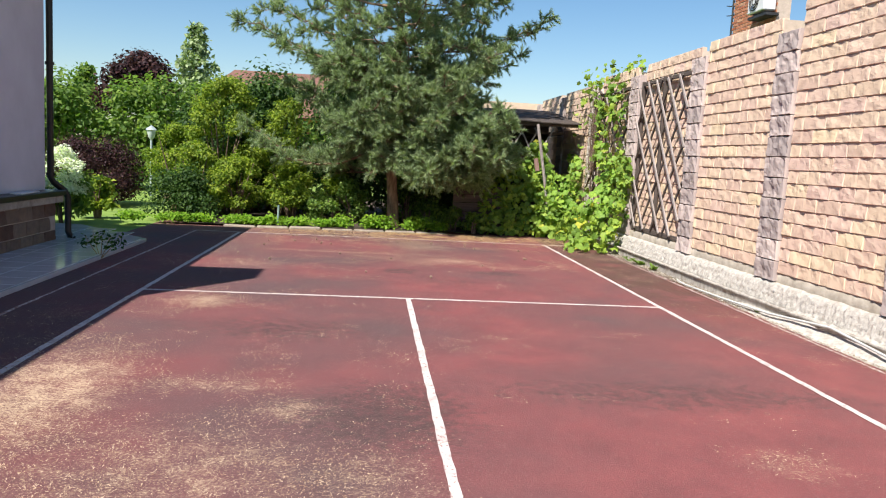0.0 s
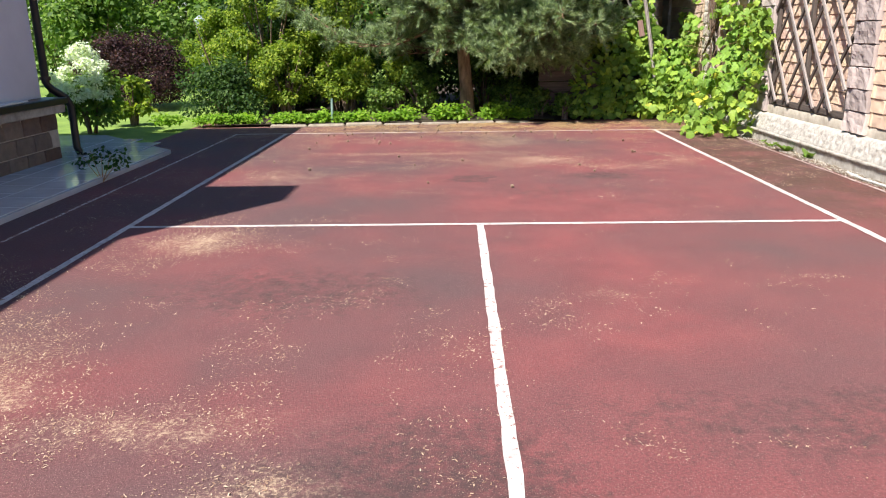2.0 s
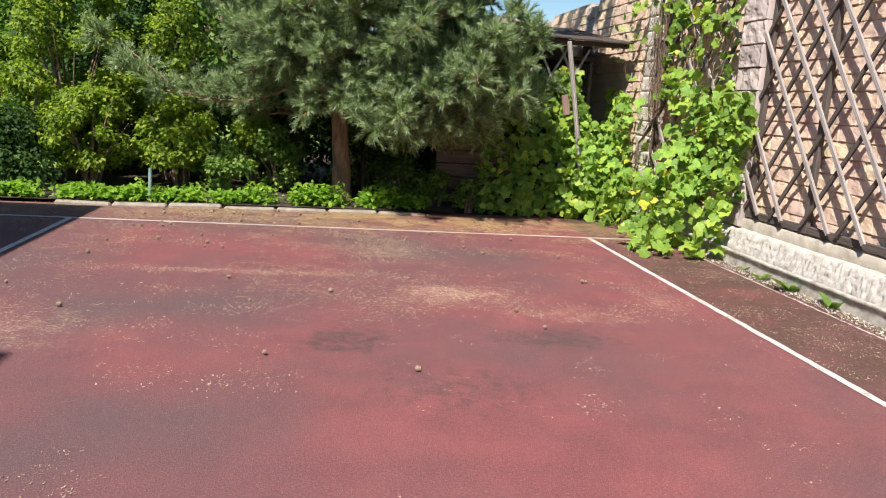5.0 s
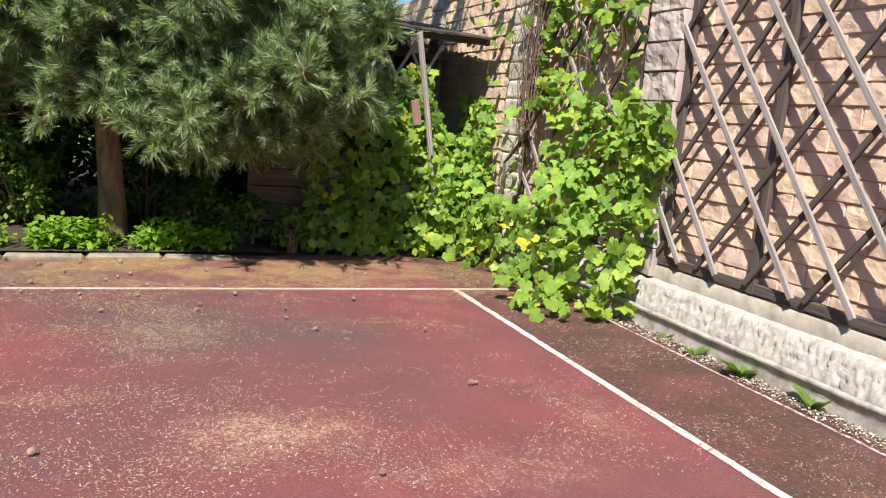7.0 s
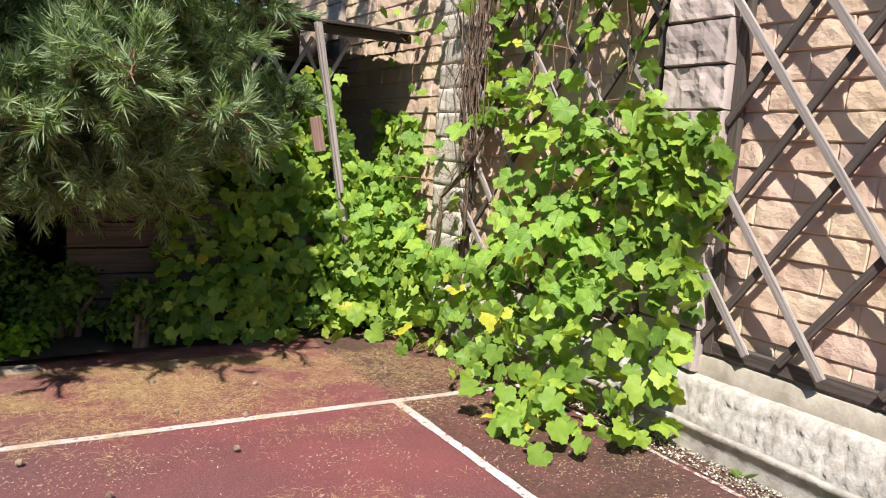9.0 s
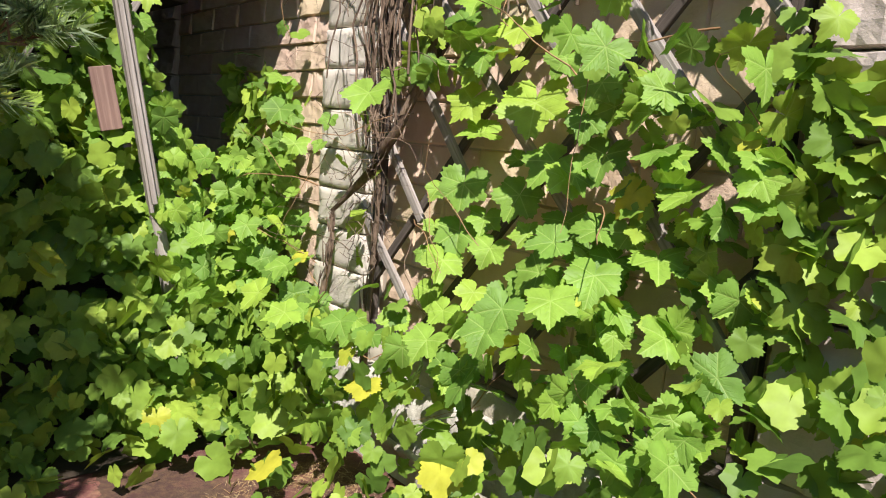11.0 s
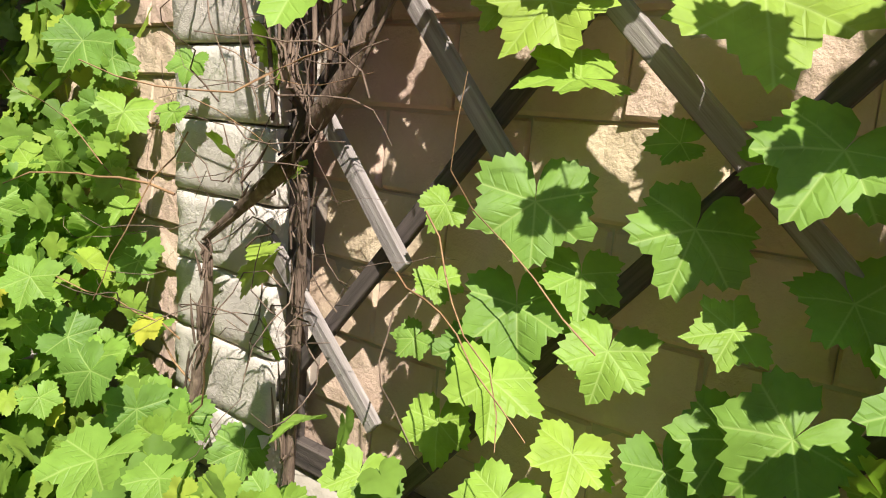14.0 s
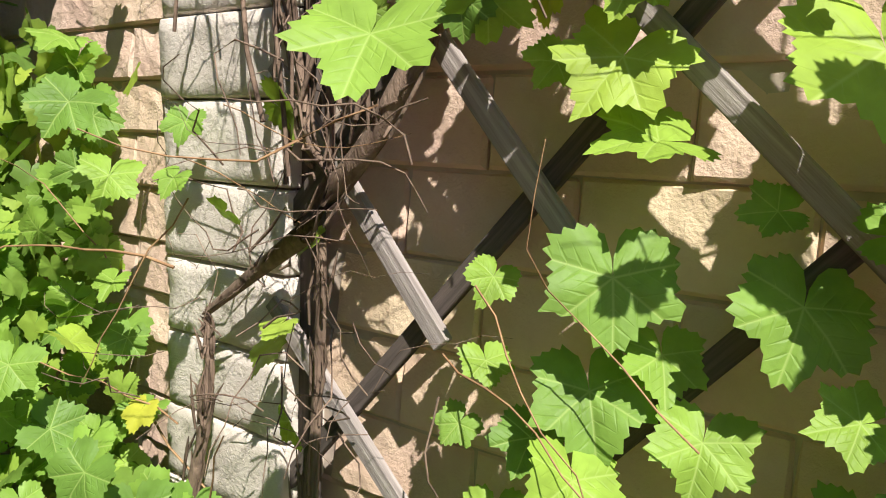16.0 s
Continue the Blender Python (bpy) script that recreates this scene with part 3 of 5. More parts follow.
# ---- trellises ----
def trellis(y0, y1, fronts, backs, posts, slope, back_slope, top=2.95, bottom=0.53):
    tr = thing("trellis", "weathered grey wooden diagonal trellis fixed to the wall", "trellis", 5.05, (y0 + y1) / 2, bottom, "wall trellises")
    for entry in fronts:
        yb, cut, rise = entry if isinstance(entry, tuple) else (entry, 0.0, slope)
        p = []
        for y in (y0 - 0.02, y1 + 0.02):
            z = bottom + 0.03 + (y - yb) * rise
            zc = min(max(z, bottom, cut), top)
            p.append((5.0 + R.uniform(-0.006, 0.006), yb + (zc - bottom - 0.03) / rise, zc))
        if abs(p[0][2] - p[1][2]) > 0.15:
            beam("slat", p[0], p[1], 0.042, 0.022, M_SLAT, tr)
    # rear slats, posts and rails: shade behind the front slats put into their colour
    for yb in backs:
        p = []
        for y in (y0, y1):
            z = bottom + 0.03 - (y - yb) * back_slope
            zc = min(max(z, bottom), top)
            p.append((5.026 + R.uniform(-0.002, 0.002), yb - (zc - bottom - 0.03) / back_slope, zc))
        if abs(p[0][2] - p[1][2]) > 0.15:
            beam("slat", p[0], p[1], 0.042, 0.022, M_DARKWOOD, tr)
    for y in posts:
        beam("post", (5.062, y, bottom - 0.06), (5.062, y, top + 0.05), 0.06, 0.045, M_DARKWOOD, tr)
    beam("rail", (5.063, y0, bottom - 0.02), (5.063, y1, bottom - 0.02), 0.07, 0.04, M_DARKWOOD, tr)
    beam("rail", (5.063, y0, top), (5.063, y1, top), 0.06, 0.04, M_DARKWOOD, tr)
    return tr


trellis(10.5, 12.58, [12.31, 11.9, 11.22, 10.76, 10.30, 9.93, 9.45, 9.0, 8.6], [11.1, 11.6, 12.1, 12.58, 13.0, 13.4, 13.85, 14.3], [10.52, 11.58, 12.55], 1.27, 1.35)
trellis(13.08, 15.08, [15.0, (14.54, 0.70, 0.95), (14.155, 1.08, 1.12), (13.71, 1.28, 1.14), (13.10, 1.20, 0.95), 12.85, 12.45, 12.0, 11.6], [13.6, 14.1, 14.63, 15.16, 15.7, 16.2, 16.7], [13.1, 15.05], 1.15, 1.15)

# ---- house ----
house = thing("house", "white rendered house with stone plinth and dark eaves", "house", -4.05, 11.0, 0.0)


def local_box(name, dims, material, parent, bevel=0.0, label=""):
    o = parent.location
    return box_part(name, (dims[0] - o.x, dims[1] - o.x, dims[2] - o.y, dims[3] - o.y, dims[4] - o.z, dims[5] - o.z), material, parent, bevel, label)


local_box("wall", (-13, -4.12, -9, 11.0, 0.78, 4.1), M_PLASTER, house)
local_box("plinth", (-13, -4.02, -9, 11.08, 0, 0.62), M_MORTAR, house)
local_box("cornice", (-13.05, -3.93, -9.05, 11.16, 0.6, 0.70), M_LEDGE, house, 0.01, "pale moulded stone band")
local_box("ledge", (-13.08, -3.90, -9.08, 11.19, 0.70, 0.775), M_PIPE, house, 0.008, "dark metal ledge flashing")
local_box("roof", (-13.5, -3.62, -9.5, 11.8, 4.0, 4.17), M_BROWNROOF, house, 0.01)
local_box("dormer", (-4.6, -3.62, 4.76, 5.46, 4.0, 6.24), M_BROWNROOF, house)
SBL = [rough_block(0.36, 0.05, 0.185, 60 + i, 6, 5, 0.012) for i in range(5)]
for me in SBL:
    me.materials.append(M_STONE)
for r in range(3):
    for k in range(14):
        ob = link_mesh("stone", R.choice(SBL), None, house)
        ob.matrix_local = pose(0.035, -11.0 + 11.0 - 0.12 - k * 0.372 - (0.18 if r % 2 else 0), 0.105 + r * 0.197, 0, 0, 180)

board = tagged(box_part("loose_board", (-0.07, 0.07, -0.32, 0.32, 0, 0.02), M_WHITE, None, 0.004), "pale loose board lying on the ledge", "board")
board.matrix_basis = pose(-4.0, 10.1, 0.777, 0, 0, 4)
pipe = thing("downpipe", "dark brown metal downpipe at the house corner", "downpipe", -4.07, 11.06, 0.0)
link_mesh("pipe", tubes_mesh("pipe", [([(0, 0, 3.98), (0, 0, 0.95), (0.03, 0.04, 0.88), (0.13, 0.16, 0.76), (0.16, 0.2, 0.66), (0.16, 0.2, 0.16), (0.19, 0.2, 0.09), (0.24, 0.19, 0.06)], 0.045)], 12), M_PIPE, pipe)
for z in (1.0, 2.55, 3.7):
    link_mesh("bracket", tubes_mesh("bracket", [([(0, 0, z - 0.02), (0, 0, z + 0.02)], 0.062)], 12), M_PIPE, pipe)

paving = tagged(new("paving"), "glossy pale tiled paving slab beside the house", "paving", kind="structure")
bm = bmesh.new()
lo = [bm.verts.new((x, y, 0.0)) for x, y in [(-2.98, -9), (-2.92, 11.7), (-4.5, 13.35), (-8, 13.35), (-8, -9)]]
hi = [bm.verts.new((v.co.x, v.co.y, 0.05)) for v in lo]
bm.faces.new(hi)
for i in range(5):
    bm.faces.new((lo[i], lo[(i + 1) % 5], hi[(i + 1) % 5], hi[i]))
part("slab", bm, M_TILE, paving)
for i in range(44):
    for j in range(3):
        ya = 11.35 - i * 0.41 + 0.2 * (j % 2)
        tl = box_part("tile", (-0.2, 0.2, -0.2, 0.2, 0.052, 0.062), M_TILE, paving, 0.003) if i == 0 and j == 0 else link_mesh("tile", tl.data, None, paving)
        tl.location = (-3.15 - j * 0.41, ya, 0)
for i in range(9):
    xa, ya = -3.5 - 0.41 * (i % 3), 11.75 + 0.41 * (i // 3)
    if xa + ya < 8.75:
        link_mesh("tile", tl.data, None, paving).location = (xa, ya, 0)


# ---- trees and shrubs ----
def needle_shape(n, rng):
    """A brush of needles along y, one long."""
    v, f = [], []
    for i in range(n):
        y = 0.02 + 0.72 * (i / n)
        a = rng.random() * 2 * math.pi
        d = np.array([math.cos(a) * 0.27, 0.32 + 0.1 * rng.random(), math.sin(a) * 0.27])
        s = np.array([-math.sin(a), 0, math.cos(a)]) * 0.024
        o = len(v)
        v += [tuple(np.array([0, y, 0]) + s), tuple(np.array([0, y, 0]) - s), tuple(np.array([0, y, 0]) + d)]
        f.append((o, o + 1, o + 2))
    return v, f


def pine_tree():
    rng = np.random.default_rng(5)
    x0, y0 = 0.98, 15.65
    tree = thing("pine_tree", "large bushy pine with reddish bark in the planting bed", "tree", x0, y0, 0.05)
    pts = [(0, 0, -0.1), (-0.03, 0, 0.5), (-0.09, 0.02, 1.2), (-0.12, 0.03, 2.2), (-0.05, 0, 3.6), (0.02, 0, 5.2), (0.05, 0, 7.2)]
    link_mesh("trunk", tubes_mesh("trunk", [(pts, [0.15, 0.118, 0.105, 0.10, 0.08, 0.055, 0.02])], 12), M_BARK, tree, "reddish scaly trunk")
    twigs, places, dirs = [], [], []
    n_limb, n_front = 56, 40
    for i in range(n_limb + n_front):
        t = i / n_limb
        z = 1.35 + 5.3 * t ** 0.85
        a = i * 2.39996 + rng.normal() * 0.25
        if i >= n_limb:
            z = 1.45 + 1.7 * ((i - n_limb) / n_front)
            a = radians(-172 + 164 * ((i * 0.618) % 1.0))
        dx, dy = math.cos(a), math.sin(a)
        reach = (3.0 - 0.24 * max(0, z - 2.6)) * (0.72 + 0.35 * rng.random())
        reach *= (1.22 if dx > 0 and z > 2.8 else 0.78 if dx > 0 else 1.08) * (0.50 if dy < -0.3 and z < 3.6 else 0.74 if dy < -0.3 else 0.92)
        if i >= n_limb:
            reach = rng.uniform(1.1, 2.0) if dx > 0.35 else rng.uniform(0.8, 1.3)
            if i % 3 == 0:
                a = radians(rng.uniform(-68, -12))
                dx, dy = math.cos(a), math.sin(a)
                z, reach = rng.uniform(1.35, 2.45), rng.uniform(1.8, 2.5)
        elif z < 1.8:
            reach *= 0.85
        droop = 0.30 if z < 2.4 else 0.10
        rise = 0.02 + 0.13 * max(0, z - 2.0)
        line = []
        for k in range(8):
            u = k / 7
            line.append((dx * reach * u + rng.normal() * 0.04, dy * reach * u + rng.normal() * 0.04, max(0.45, z + reach * (rise * u - droop * math.sin(u * 2.6)) + 0.3 * u * u)))
        link_mesh("limb", tubes_mesh("limb", [(line, [0.027 * (1 - 0.88 * k / 7) + 0.004 for k in range(8)])], 6), M_BARK, tree)
        n_twig = int(6 + reach * 3.2) if z < 3.0 else int(4 + reach * 2.3)
        for m in range(n_twig):
            u = 0.28 + 0.72 * (m + rng.random()) / n_twig
            k = min(int(u * 7), 6)
            w = u * 7 - k
            b = np.array(line[k]) * (1 - w) + np.array(line[k + 1]) * w
            side = np.array([-dy, dx, 0]) * (1 if m % 2 else -1)
            d = np.array([dx, dy, 0.1]) * (0.5 + 0.5 * rng.random()) + side * (1.15 - 0.8 * u + 0.3 * rng.random()) + np.array([0, 0, rng.normal() * 0.25])
            d /= np.linalg.norm(d)
            e = b + d * (0.35 + 0.55 * rng.random()) * (1.25 - 0.65 * u)
            if e[2] < 0.35:
                e[2] = 0.35
            twigs.append(([tuple(b), tuple((b + e) / 2 + np.array([0, 0, -0.03])), tuple(e)], [0.012, 0.008, 0.005]))
            for _ in range(15):
                q = 0.3 + 0.7 * rng.random() ** 0.7
                c = b + (e - b) * q
                dd = d * 0.7 + rng.normal(size=3) * 0.6 + np.array([0, 0, 0.45])
                dd /= np.linalg.norm(dd)
                f2 = c + dd * 0.12
                twigs.append(([tuple(c), tuple((c + f2) / 2), tuple(f2)], [0.005, 0.004, 0.003]))
                places += [c + dd * 0.03, f2]
                d2 = dd + rng.normal(size=3) * 0.3
                dirs += [dd, d2 / np.linalg.norm(d2)]
    tagged(link_mesh("twig_mass", tubes_mesh("twig_mass", twigs, 4), M_BARK, tree), kind="stuff")
    places, dirs = np.array(places), np.array(dirs)
    sv, sf = needle_shape(42, rng)
    v, f = scatter(sv, sf, places, unit_frames(rng.normal(size=places.shape), dirs), 0.15 + 0.09 * rng.random(len(places)))
    link_mesh("crown", np_mesh("crown", v, f), M_NEEDLE, tree, "grey-green needle brushes")


pine_tree()


def shrub(name, label, category, x, y, blobs, count, size, material, rng, stems=5, height=1.5, spread=0.5, group="", part_name="foliage", shape=RHOMB, bark=None):
    ob = thing(name, label, category, x, y, 0.05, group)
    tw = []
    for _ in range(stems):
        a = rng.random() * 6.283
        q = spread * (0.4 + 0.6 * rng.random())
        h = height * (0.6 + 0.4 * rng.random())
        tw.append(([(0.05 * math.cos(a), 0.05 * math.sin(a), -0.1), (q * 0.4 * math.cos(a), q * 0.4 * math.sin(a), h * 0.5), (q * math.cos(a), q * math.sin(a), h)], [0.03, 0.02, 0.006]))
    for q in tw:
        link_mesh("stem", tubes_mesh("stem", [q], 5), bark or M_VINEBARK, ob)
    local = [(b[0] - x, b[1] - y, b[2] - 0.05, b[3], b[4], b[5]) for b in blobs]
    leaf_mass(part_name, local, count, size, material, ob, rng, shape)
    return ob


g = np.random.default_rng(21)
# bright bush beside the pine
for x, y, h, r, n in [(-2.75, 16.6, 2.9, 1.0, 20000), (-1.55, 17.0, 2.5, 0.8, 11000), (-3.9, 17.3, 1.9, 0.8, 10000), (-2.3, 15.9, 1.3, 0.7, 7000), (-1.2, 16.1, 1.2, 0.65, 6000), (-3.2, 16.2, 1.5, 0.7, 7000), (-0.3, 16.7, 1.0, 0.5, 3500)]:
    shrub("deciduous_bush", "tall yellow-green leafy bush behind the curb", "bush", x, y, blob_crown(x, y, 0.35, h, r, 60, g, tight=0.22), n, 0.058, M_BUSH, g, 12, h * 0.9, r * 0.8, "bushes by the pine")
# dense hedge closing the view, pine shade put into its dark leaf colour
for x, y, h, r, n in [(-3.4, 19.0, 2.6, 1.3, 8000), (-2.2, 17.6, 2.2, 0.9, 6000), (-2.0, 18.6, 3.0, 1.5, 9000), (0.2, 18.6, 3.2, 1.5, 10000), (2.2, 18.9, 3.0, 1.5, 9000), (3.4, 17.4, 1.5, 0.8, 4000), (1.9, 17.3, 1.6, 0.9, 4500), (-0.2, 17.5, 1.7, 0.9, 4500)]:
    shrub("hedge_shrub", "dense green shrub in the pine's shade, shade put into its dark leaves", "shrub", x, y, blob_crown(x, y, 0.2, h, r, 26, g, tight=0.42), n, 0.10, M_HEDGE, g, 8, h * 0.8, r * 0.7, "shaded shrubs")
for x, y, h, r, n in [(1.75, 15.75, 0.55, 0.35, 1600), (2.2, 15.35, 0.45, 0.3, 1300), (0.1, 16.2, 0.9, 0.5, 2200), (-0.6, 15.8, 0.7, 0.4, 1800), (2.6, 15.15, 0.4, 0.25, 900), (1.3, 16.6, 1.0, 0.6, 2600)]:
    shrub("undergrowth_shrub", "low green undergrowth beneath the pine", "shrub", x, y, blob_crown(x, y, 0.1, h, r, 16, g, tight=0.4), n, 0.06, M_GREEN, g, 6, h * 0.8, r * 0.7, "undergrowth by the pine")
# low shrub, darkened in its leaf colour for the house's shade
shrub("low_shrub", "low shrub in the house's shade, shade put into its dark leaves", "shrub", -3.3, 15.6, blob_crown(-3.3, 15.6, 0.2, 0.9, 0.85, 16, g), 5000, 0.06, M_HEDGE, g, 6, 0.7, 0.5)
shrub("purple_bush", "round dark purple barberry bush on the lawn", "bush", -6.1, 18.9, blob_crown(-6.2, 18.9, 0.25, 1.35, 1.45, 56, g, tight=0.28), 22000, 0.05, M_PURPLE, g, 10, 1.2, 0.9)
shrub("yellow_shrub", "yellow-leaved shrub beside the purple bush", "bush", -5.2, 21.6, blob_crown(-5.2, 21.6, 0.3, 1.3, 0.6, 12, g), 2500, 0.06, M_BUSH, g, 6, 1.0, 0.4)
hyd = shrub("hydrangea", "white flowering hydrangea at the house corner", "bush", -5.2, 14.4, blob_crown(-5.2, 14.4, 0.25, 0.95, 0.55, 14, g), 2600, 0.09, M_GREEN, g, 8, 0.8, 0.4)
heads = [(a[0] + 5.2, a[1] - 14.4, a[2] + 0.12, 0.11, 0.11, 0.09) for a in blob_crown(-5.1, 14.15, 0.4, 1.15, 0.6, 34, g)]
tagged(leaf_mass("flower_mass", heads, 6000, 0.042, M_FLOWER, hyd, g, label="white flower heads"), kind="stuff")
shrub("fern", "light green feathery plant beside the hydrangea", "plant", -5.0, 15.6, blob_crown(-5.0, 15.6, 0.15, 0.7, 0.35, 8, g), 1500, 0.10, M_BUSH, g, 5, 0.7, 0.3)
# garden trees farther off
for x, y, h, r, n in [(-9.6, 25, 3.3, 1.7, 7000), (-7.2, 26, 3.4, 1.7, 7000), (-5.2, 26, 3.2, 1.5, 6000), (-12.5, 28, 3.6, 2.0, 6000), (-2.8, 25, 3.4, 1.8, 6000), (-0.2, 26, 3.6, 1.8, 5000)]:
    shrub("garden_tree", "leafy green garden tree beyond the lawn", "tree", x, y, blob_crown(x, y, 0.6, h, r, 26, g), n, 0.16, M_GREEN, g, 7, h * 0.8, r * 0.6, "garden trees")
shrub("purple_tree", "dark purple-leaved ornamental tree", "tree", -10.0, 35, blob_crown(-10.0, 35, 1.4, 5.4, 1.9, 44, g, tight=0.34), 14000, 0.17, M_PURPLE, g, 5, 4.5, 0.8)


def conifer(x, y, h, r, n, mat, rng):
    ob = thing("conifer", "tall green conifer against the sky", "tree", x, y, 0, "far conifers")
    link_mesh("trunk", tubes_mesh("trunk", [([(0, 0, -0.1), (0, 0, h * 0.5), (0, 0, h)], [0.14, 0.09, 0.02])], 8), M_BARK, ob)
    blobs = []
    for i in range(70):
        t = (i + 0.5) / 70
        a = i * 2.4 + rng.normal() * 0.3
        q = r * (1.02 - t) * (0.55 + 0.55 * rng.random())
        blobs.append((q * math.cos(a), q * math.sin(a), 0.5 + t * (h - 0.6), 0.34 + 0.25 * (1 - t), 0.34 + 0.25 * (1 - t), 0.16))
    leaf_mass("crown", blobs, n, 0.2, mat, ob, rng, droop=-0.3)


for x, y, h, r in [(-7.6, 35.5, 6.9, 2.1), (-14.0, 40, 5.2, 1.8), (-15.6, 37, 4.6, 1.4)]:
    conifer(x, y, h, r, 7000, M_GREEN if x < -10 else M_NEEDLE, g)

# weeds along the curb
def strip_weeds():
    rng = np.random.default_rng(31)
    ob = tagged(new("weeds"), "bright low weeds growing along the curb", "weeds", kind="stuff")
    p = []
    for _ in range(560):
        x = rng.uniform(-4.2, 2.0)
        if noise.noise((x * 2.3, 4.0, 1.0)) < -0.25:
            continue
        h = 0.04 + 0.17 * rng.random() * (1.25 if -0.2 < x < 1.8 else 0.65) * (1 + 0.6 * noise.noise((x * 3.1, 1.0, 2.0)))
        y = 14.51 + 0.075 * (x + 4) + abs(rng.normal()) * 0.16
        for k in range(16):
            p.append((x + rng.normal() * 0.06, y + rng.normal() * 0.05, 0.07 + h * rng.random()))
    p = np.array(p)
    nrm = rng.normal(size=p.shape) * 0.5 + np.array([0, -0.3, 1])
    v, f = scatter(*RHOMB, p, unit_frames(nrm, rng.normal(size=p.shape)), 0.045 + 0.04 * rng.random(len(p)))
    ob.data = None
    link_mesh("leaves", np_mesh("leaves", v, f), M_WEED, ob)


strip_weeds()


# ---- grape vines ----
def grape_leaf(seed, fine=True):
    rng = np.random.default_rng(seed)
    ctl_a = np.radians([0, 12, 24, 36, 48, 60, 76, 90, 104, 120, 138, 156, 170, 180])
    ctl_r = np.array([1.0, 0.90, 0.76, 0.69, 0.80, 0.95, 0.82, 0.70, 0.76, 0.84, 0.76, 0.70, 0.56, 0.10]) * (1 + rng.normal(size=14) * 0.05)
    n = 60 if fine else 30
    th = np.linspace(-math.pi, math.pi, n, endpoint=False) + math.pi / n
    r = np.interp(np.abs(th), ctl_a, ctl_r)
    r = r * (1 + (0.05 if fine else 0.04) * np.where(np.arange(n) % 2 == 0, 1, -1)) * (1 + rng.normal(size=n) * 0.02)
    bend, fold, twist = rng.uniform(0.10, 0.55), rng.uniform(0.05, 0.38), rng.uniform(-0.2, 0.2)

    def lift(x, y):
        q = math.hypot(x, y)
        ripple = 0.045 * math.sin(5 * math.atan2(x, y) + seed) * q
        return -bend * q * q * 0.6 + fold * abs(x) - 0.25 * bend * max(y, 0) ** 2 + twist * x * y + ripple

    v = [(0, 0, 0)]
    rings = (0.5, 1.0) if fine else (1.0,)
    for s in rings:
        for a, q in zip(th, r):
            x, y = math.sin(a) * q * s, math.cos(a) * q * s
            v.append((x, y, lift(x, y)))
    f = []
    for i in range(n):
        j = (i + 1) % n
        if i == n - 1:
            continue
        f.append((0, 1 + j, 1 + i))
        if fine:
            f.append((1 + i, 1 + j, 1 + n + j))
            f.append((1 + i, 1 + n + j, 1 + n + i))
    return [(a, b + 0.1, c) for a, b, c in v], f


def vine_points(n, rng):
    """Places in the leafy curtain on the wall and by the shelter, with their outward way and size."""
    out = []
    while len(out) < n:
        k = rng.random()
        size = 0.042 + 0.055 * rng.random() ** 1.2
        against = False
        if k < 0.62:
            y, z = rng.uniform(12.45, 16.5), rng.uniform(0.05, 3.5)
            clump = noise.noise((y * 3.2, z * 3.2, 2.0))
            if z > 1.75 and (rng.random() > (0.28 if 13.2 < y < 13.95 and z < 2.4 else 0.36 if 12.95 < y < 15.0 else 0.10) or clump < -0.1):
                continue
            if y < 12.9 and z > 1.7:
                continue
            if 14.66 < y < 15.66 and 0.70 < z < 2.4:
                if rng.random() > 0.02:
                    continue
            if 13.72 < y < 14.66 and 0.80 < z < 1.68:
                if clump < 0.0 or rng.random() > 0.14:
                    continue
                size = rng.uniform(0.05, 0.085)
                against = True
            low = max(0, 1 - z / 1.05)
            depth = 0.13 + 0.58 * low + 0.22 * (0.3 + low) * clump
            if y < 13:
                depth *= 0.75
            if y > 14.4:
                depth = 0.10 + 0.75 * low
            x = 4.98 - depth * (0.6 + 0.45 * rng.random()) if rng.random() < 0.75 else 4.98 - depth * rng.random()
            if x < 4.74 and y > 13.9 and z > 0.70:
                continue
            if 13.2 < y < 13.95 and 1.68 < z < 2.4:
                x = rng.uniform(4.66, 4.92)
            if against:
                x = rng.uniform(4.93, 4.99)
            if z > 3.2:
                x = rng.uniform(4.85, 5.3)
            way = (-0.62, -0.42, 0.42)
        elif k < 0.625:
            y, z = rng.uniform(12.5, 13.3), rng.uniform(0.03, 0.22)
            x = rng.uniform(3.95, 4.6)
            way = (-0.3, -0.3, 0.9)
        elif k < 0.76:
            z = rng.uniform(0.05, 1.8)
            x = rng.uniform(3.9, 4.9)
            if x > 4.25 and z > 1.3:
                continue
            y = 16.2 - (x - 3.9) * 0.3 - 0.8 * max(0, 1 - z / 1.3) + rng.normal() * 0.12
            way = (-0.5, -0.7, 0.55)
        else:
            x, z = rng.uniform(2.75, 4.4), rng.uniform(0.05, 2.0)
            if z > 1.85 - 0.75 * max(0.0, 3.6 - x) + 0.2 * math.sin(x * 5.0) - 1.2 * max(0.0, x - 4.0):
                continue
            y = 15.75 - 0.85 * max(0, 1 - z / 1.5) * (0.6 + 0.4 * rng.random()) + rng.normal() * 0.1
            way = (-0.25, -0.8, 0.55)
        out.append((x, y, z, *way, size))
    return np.array(out)


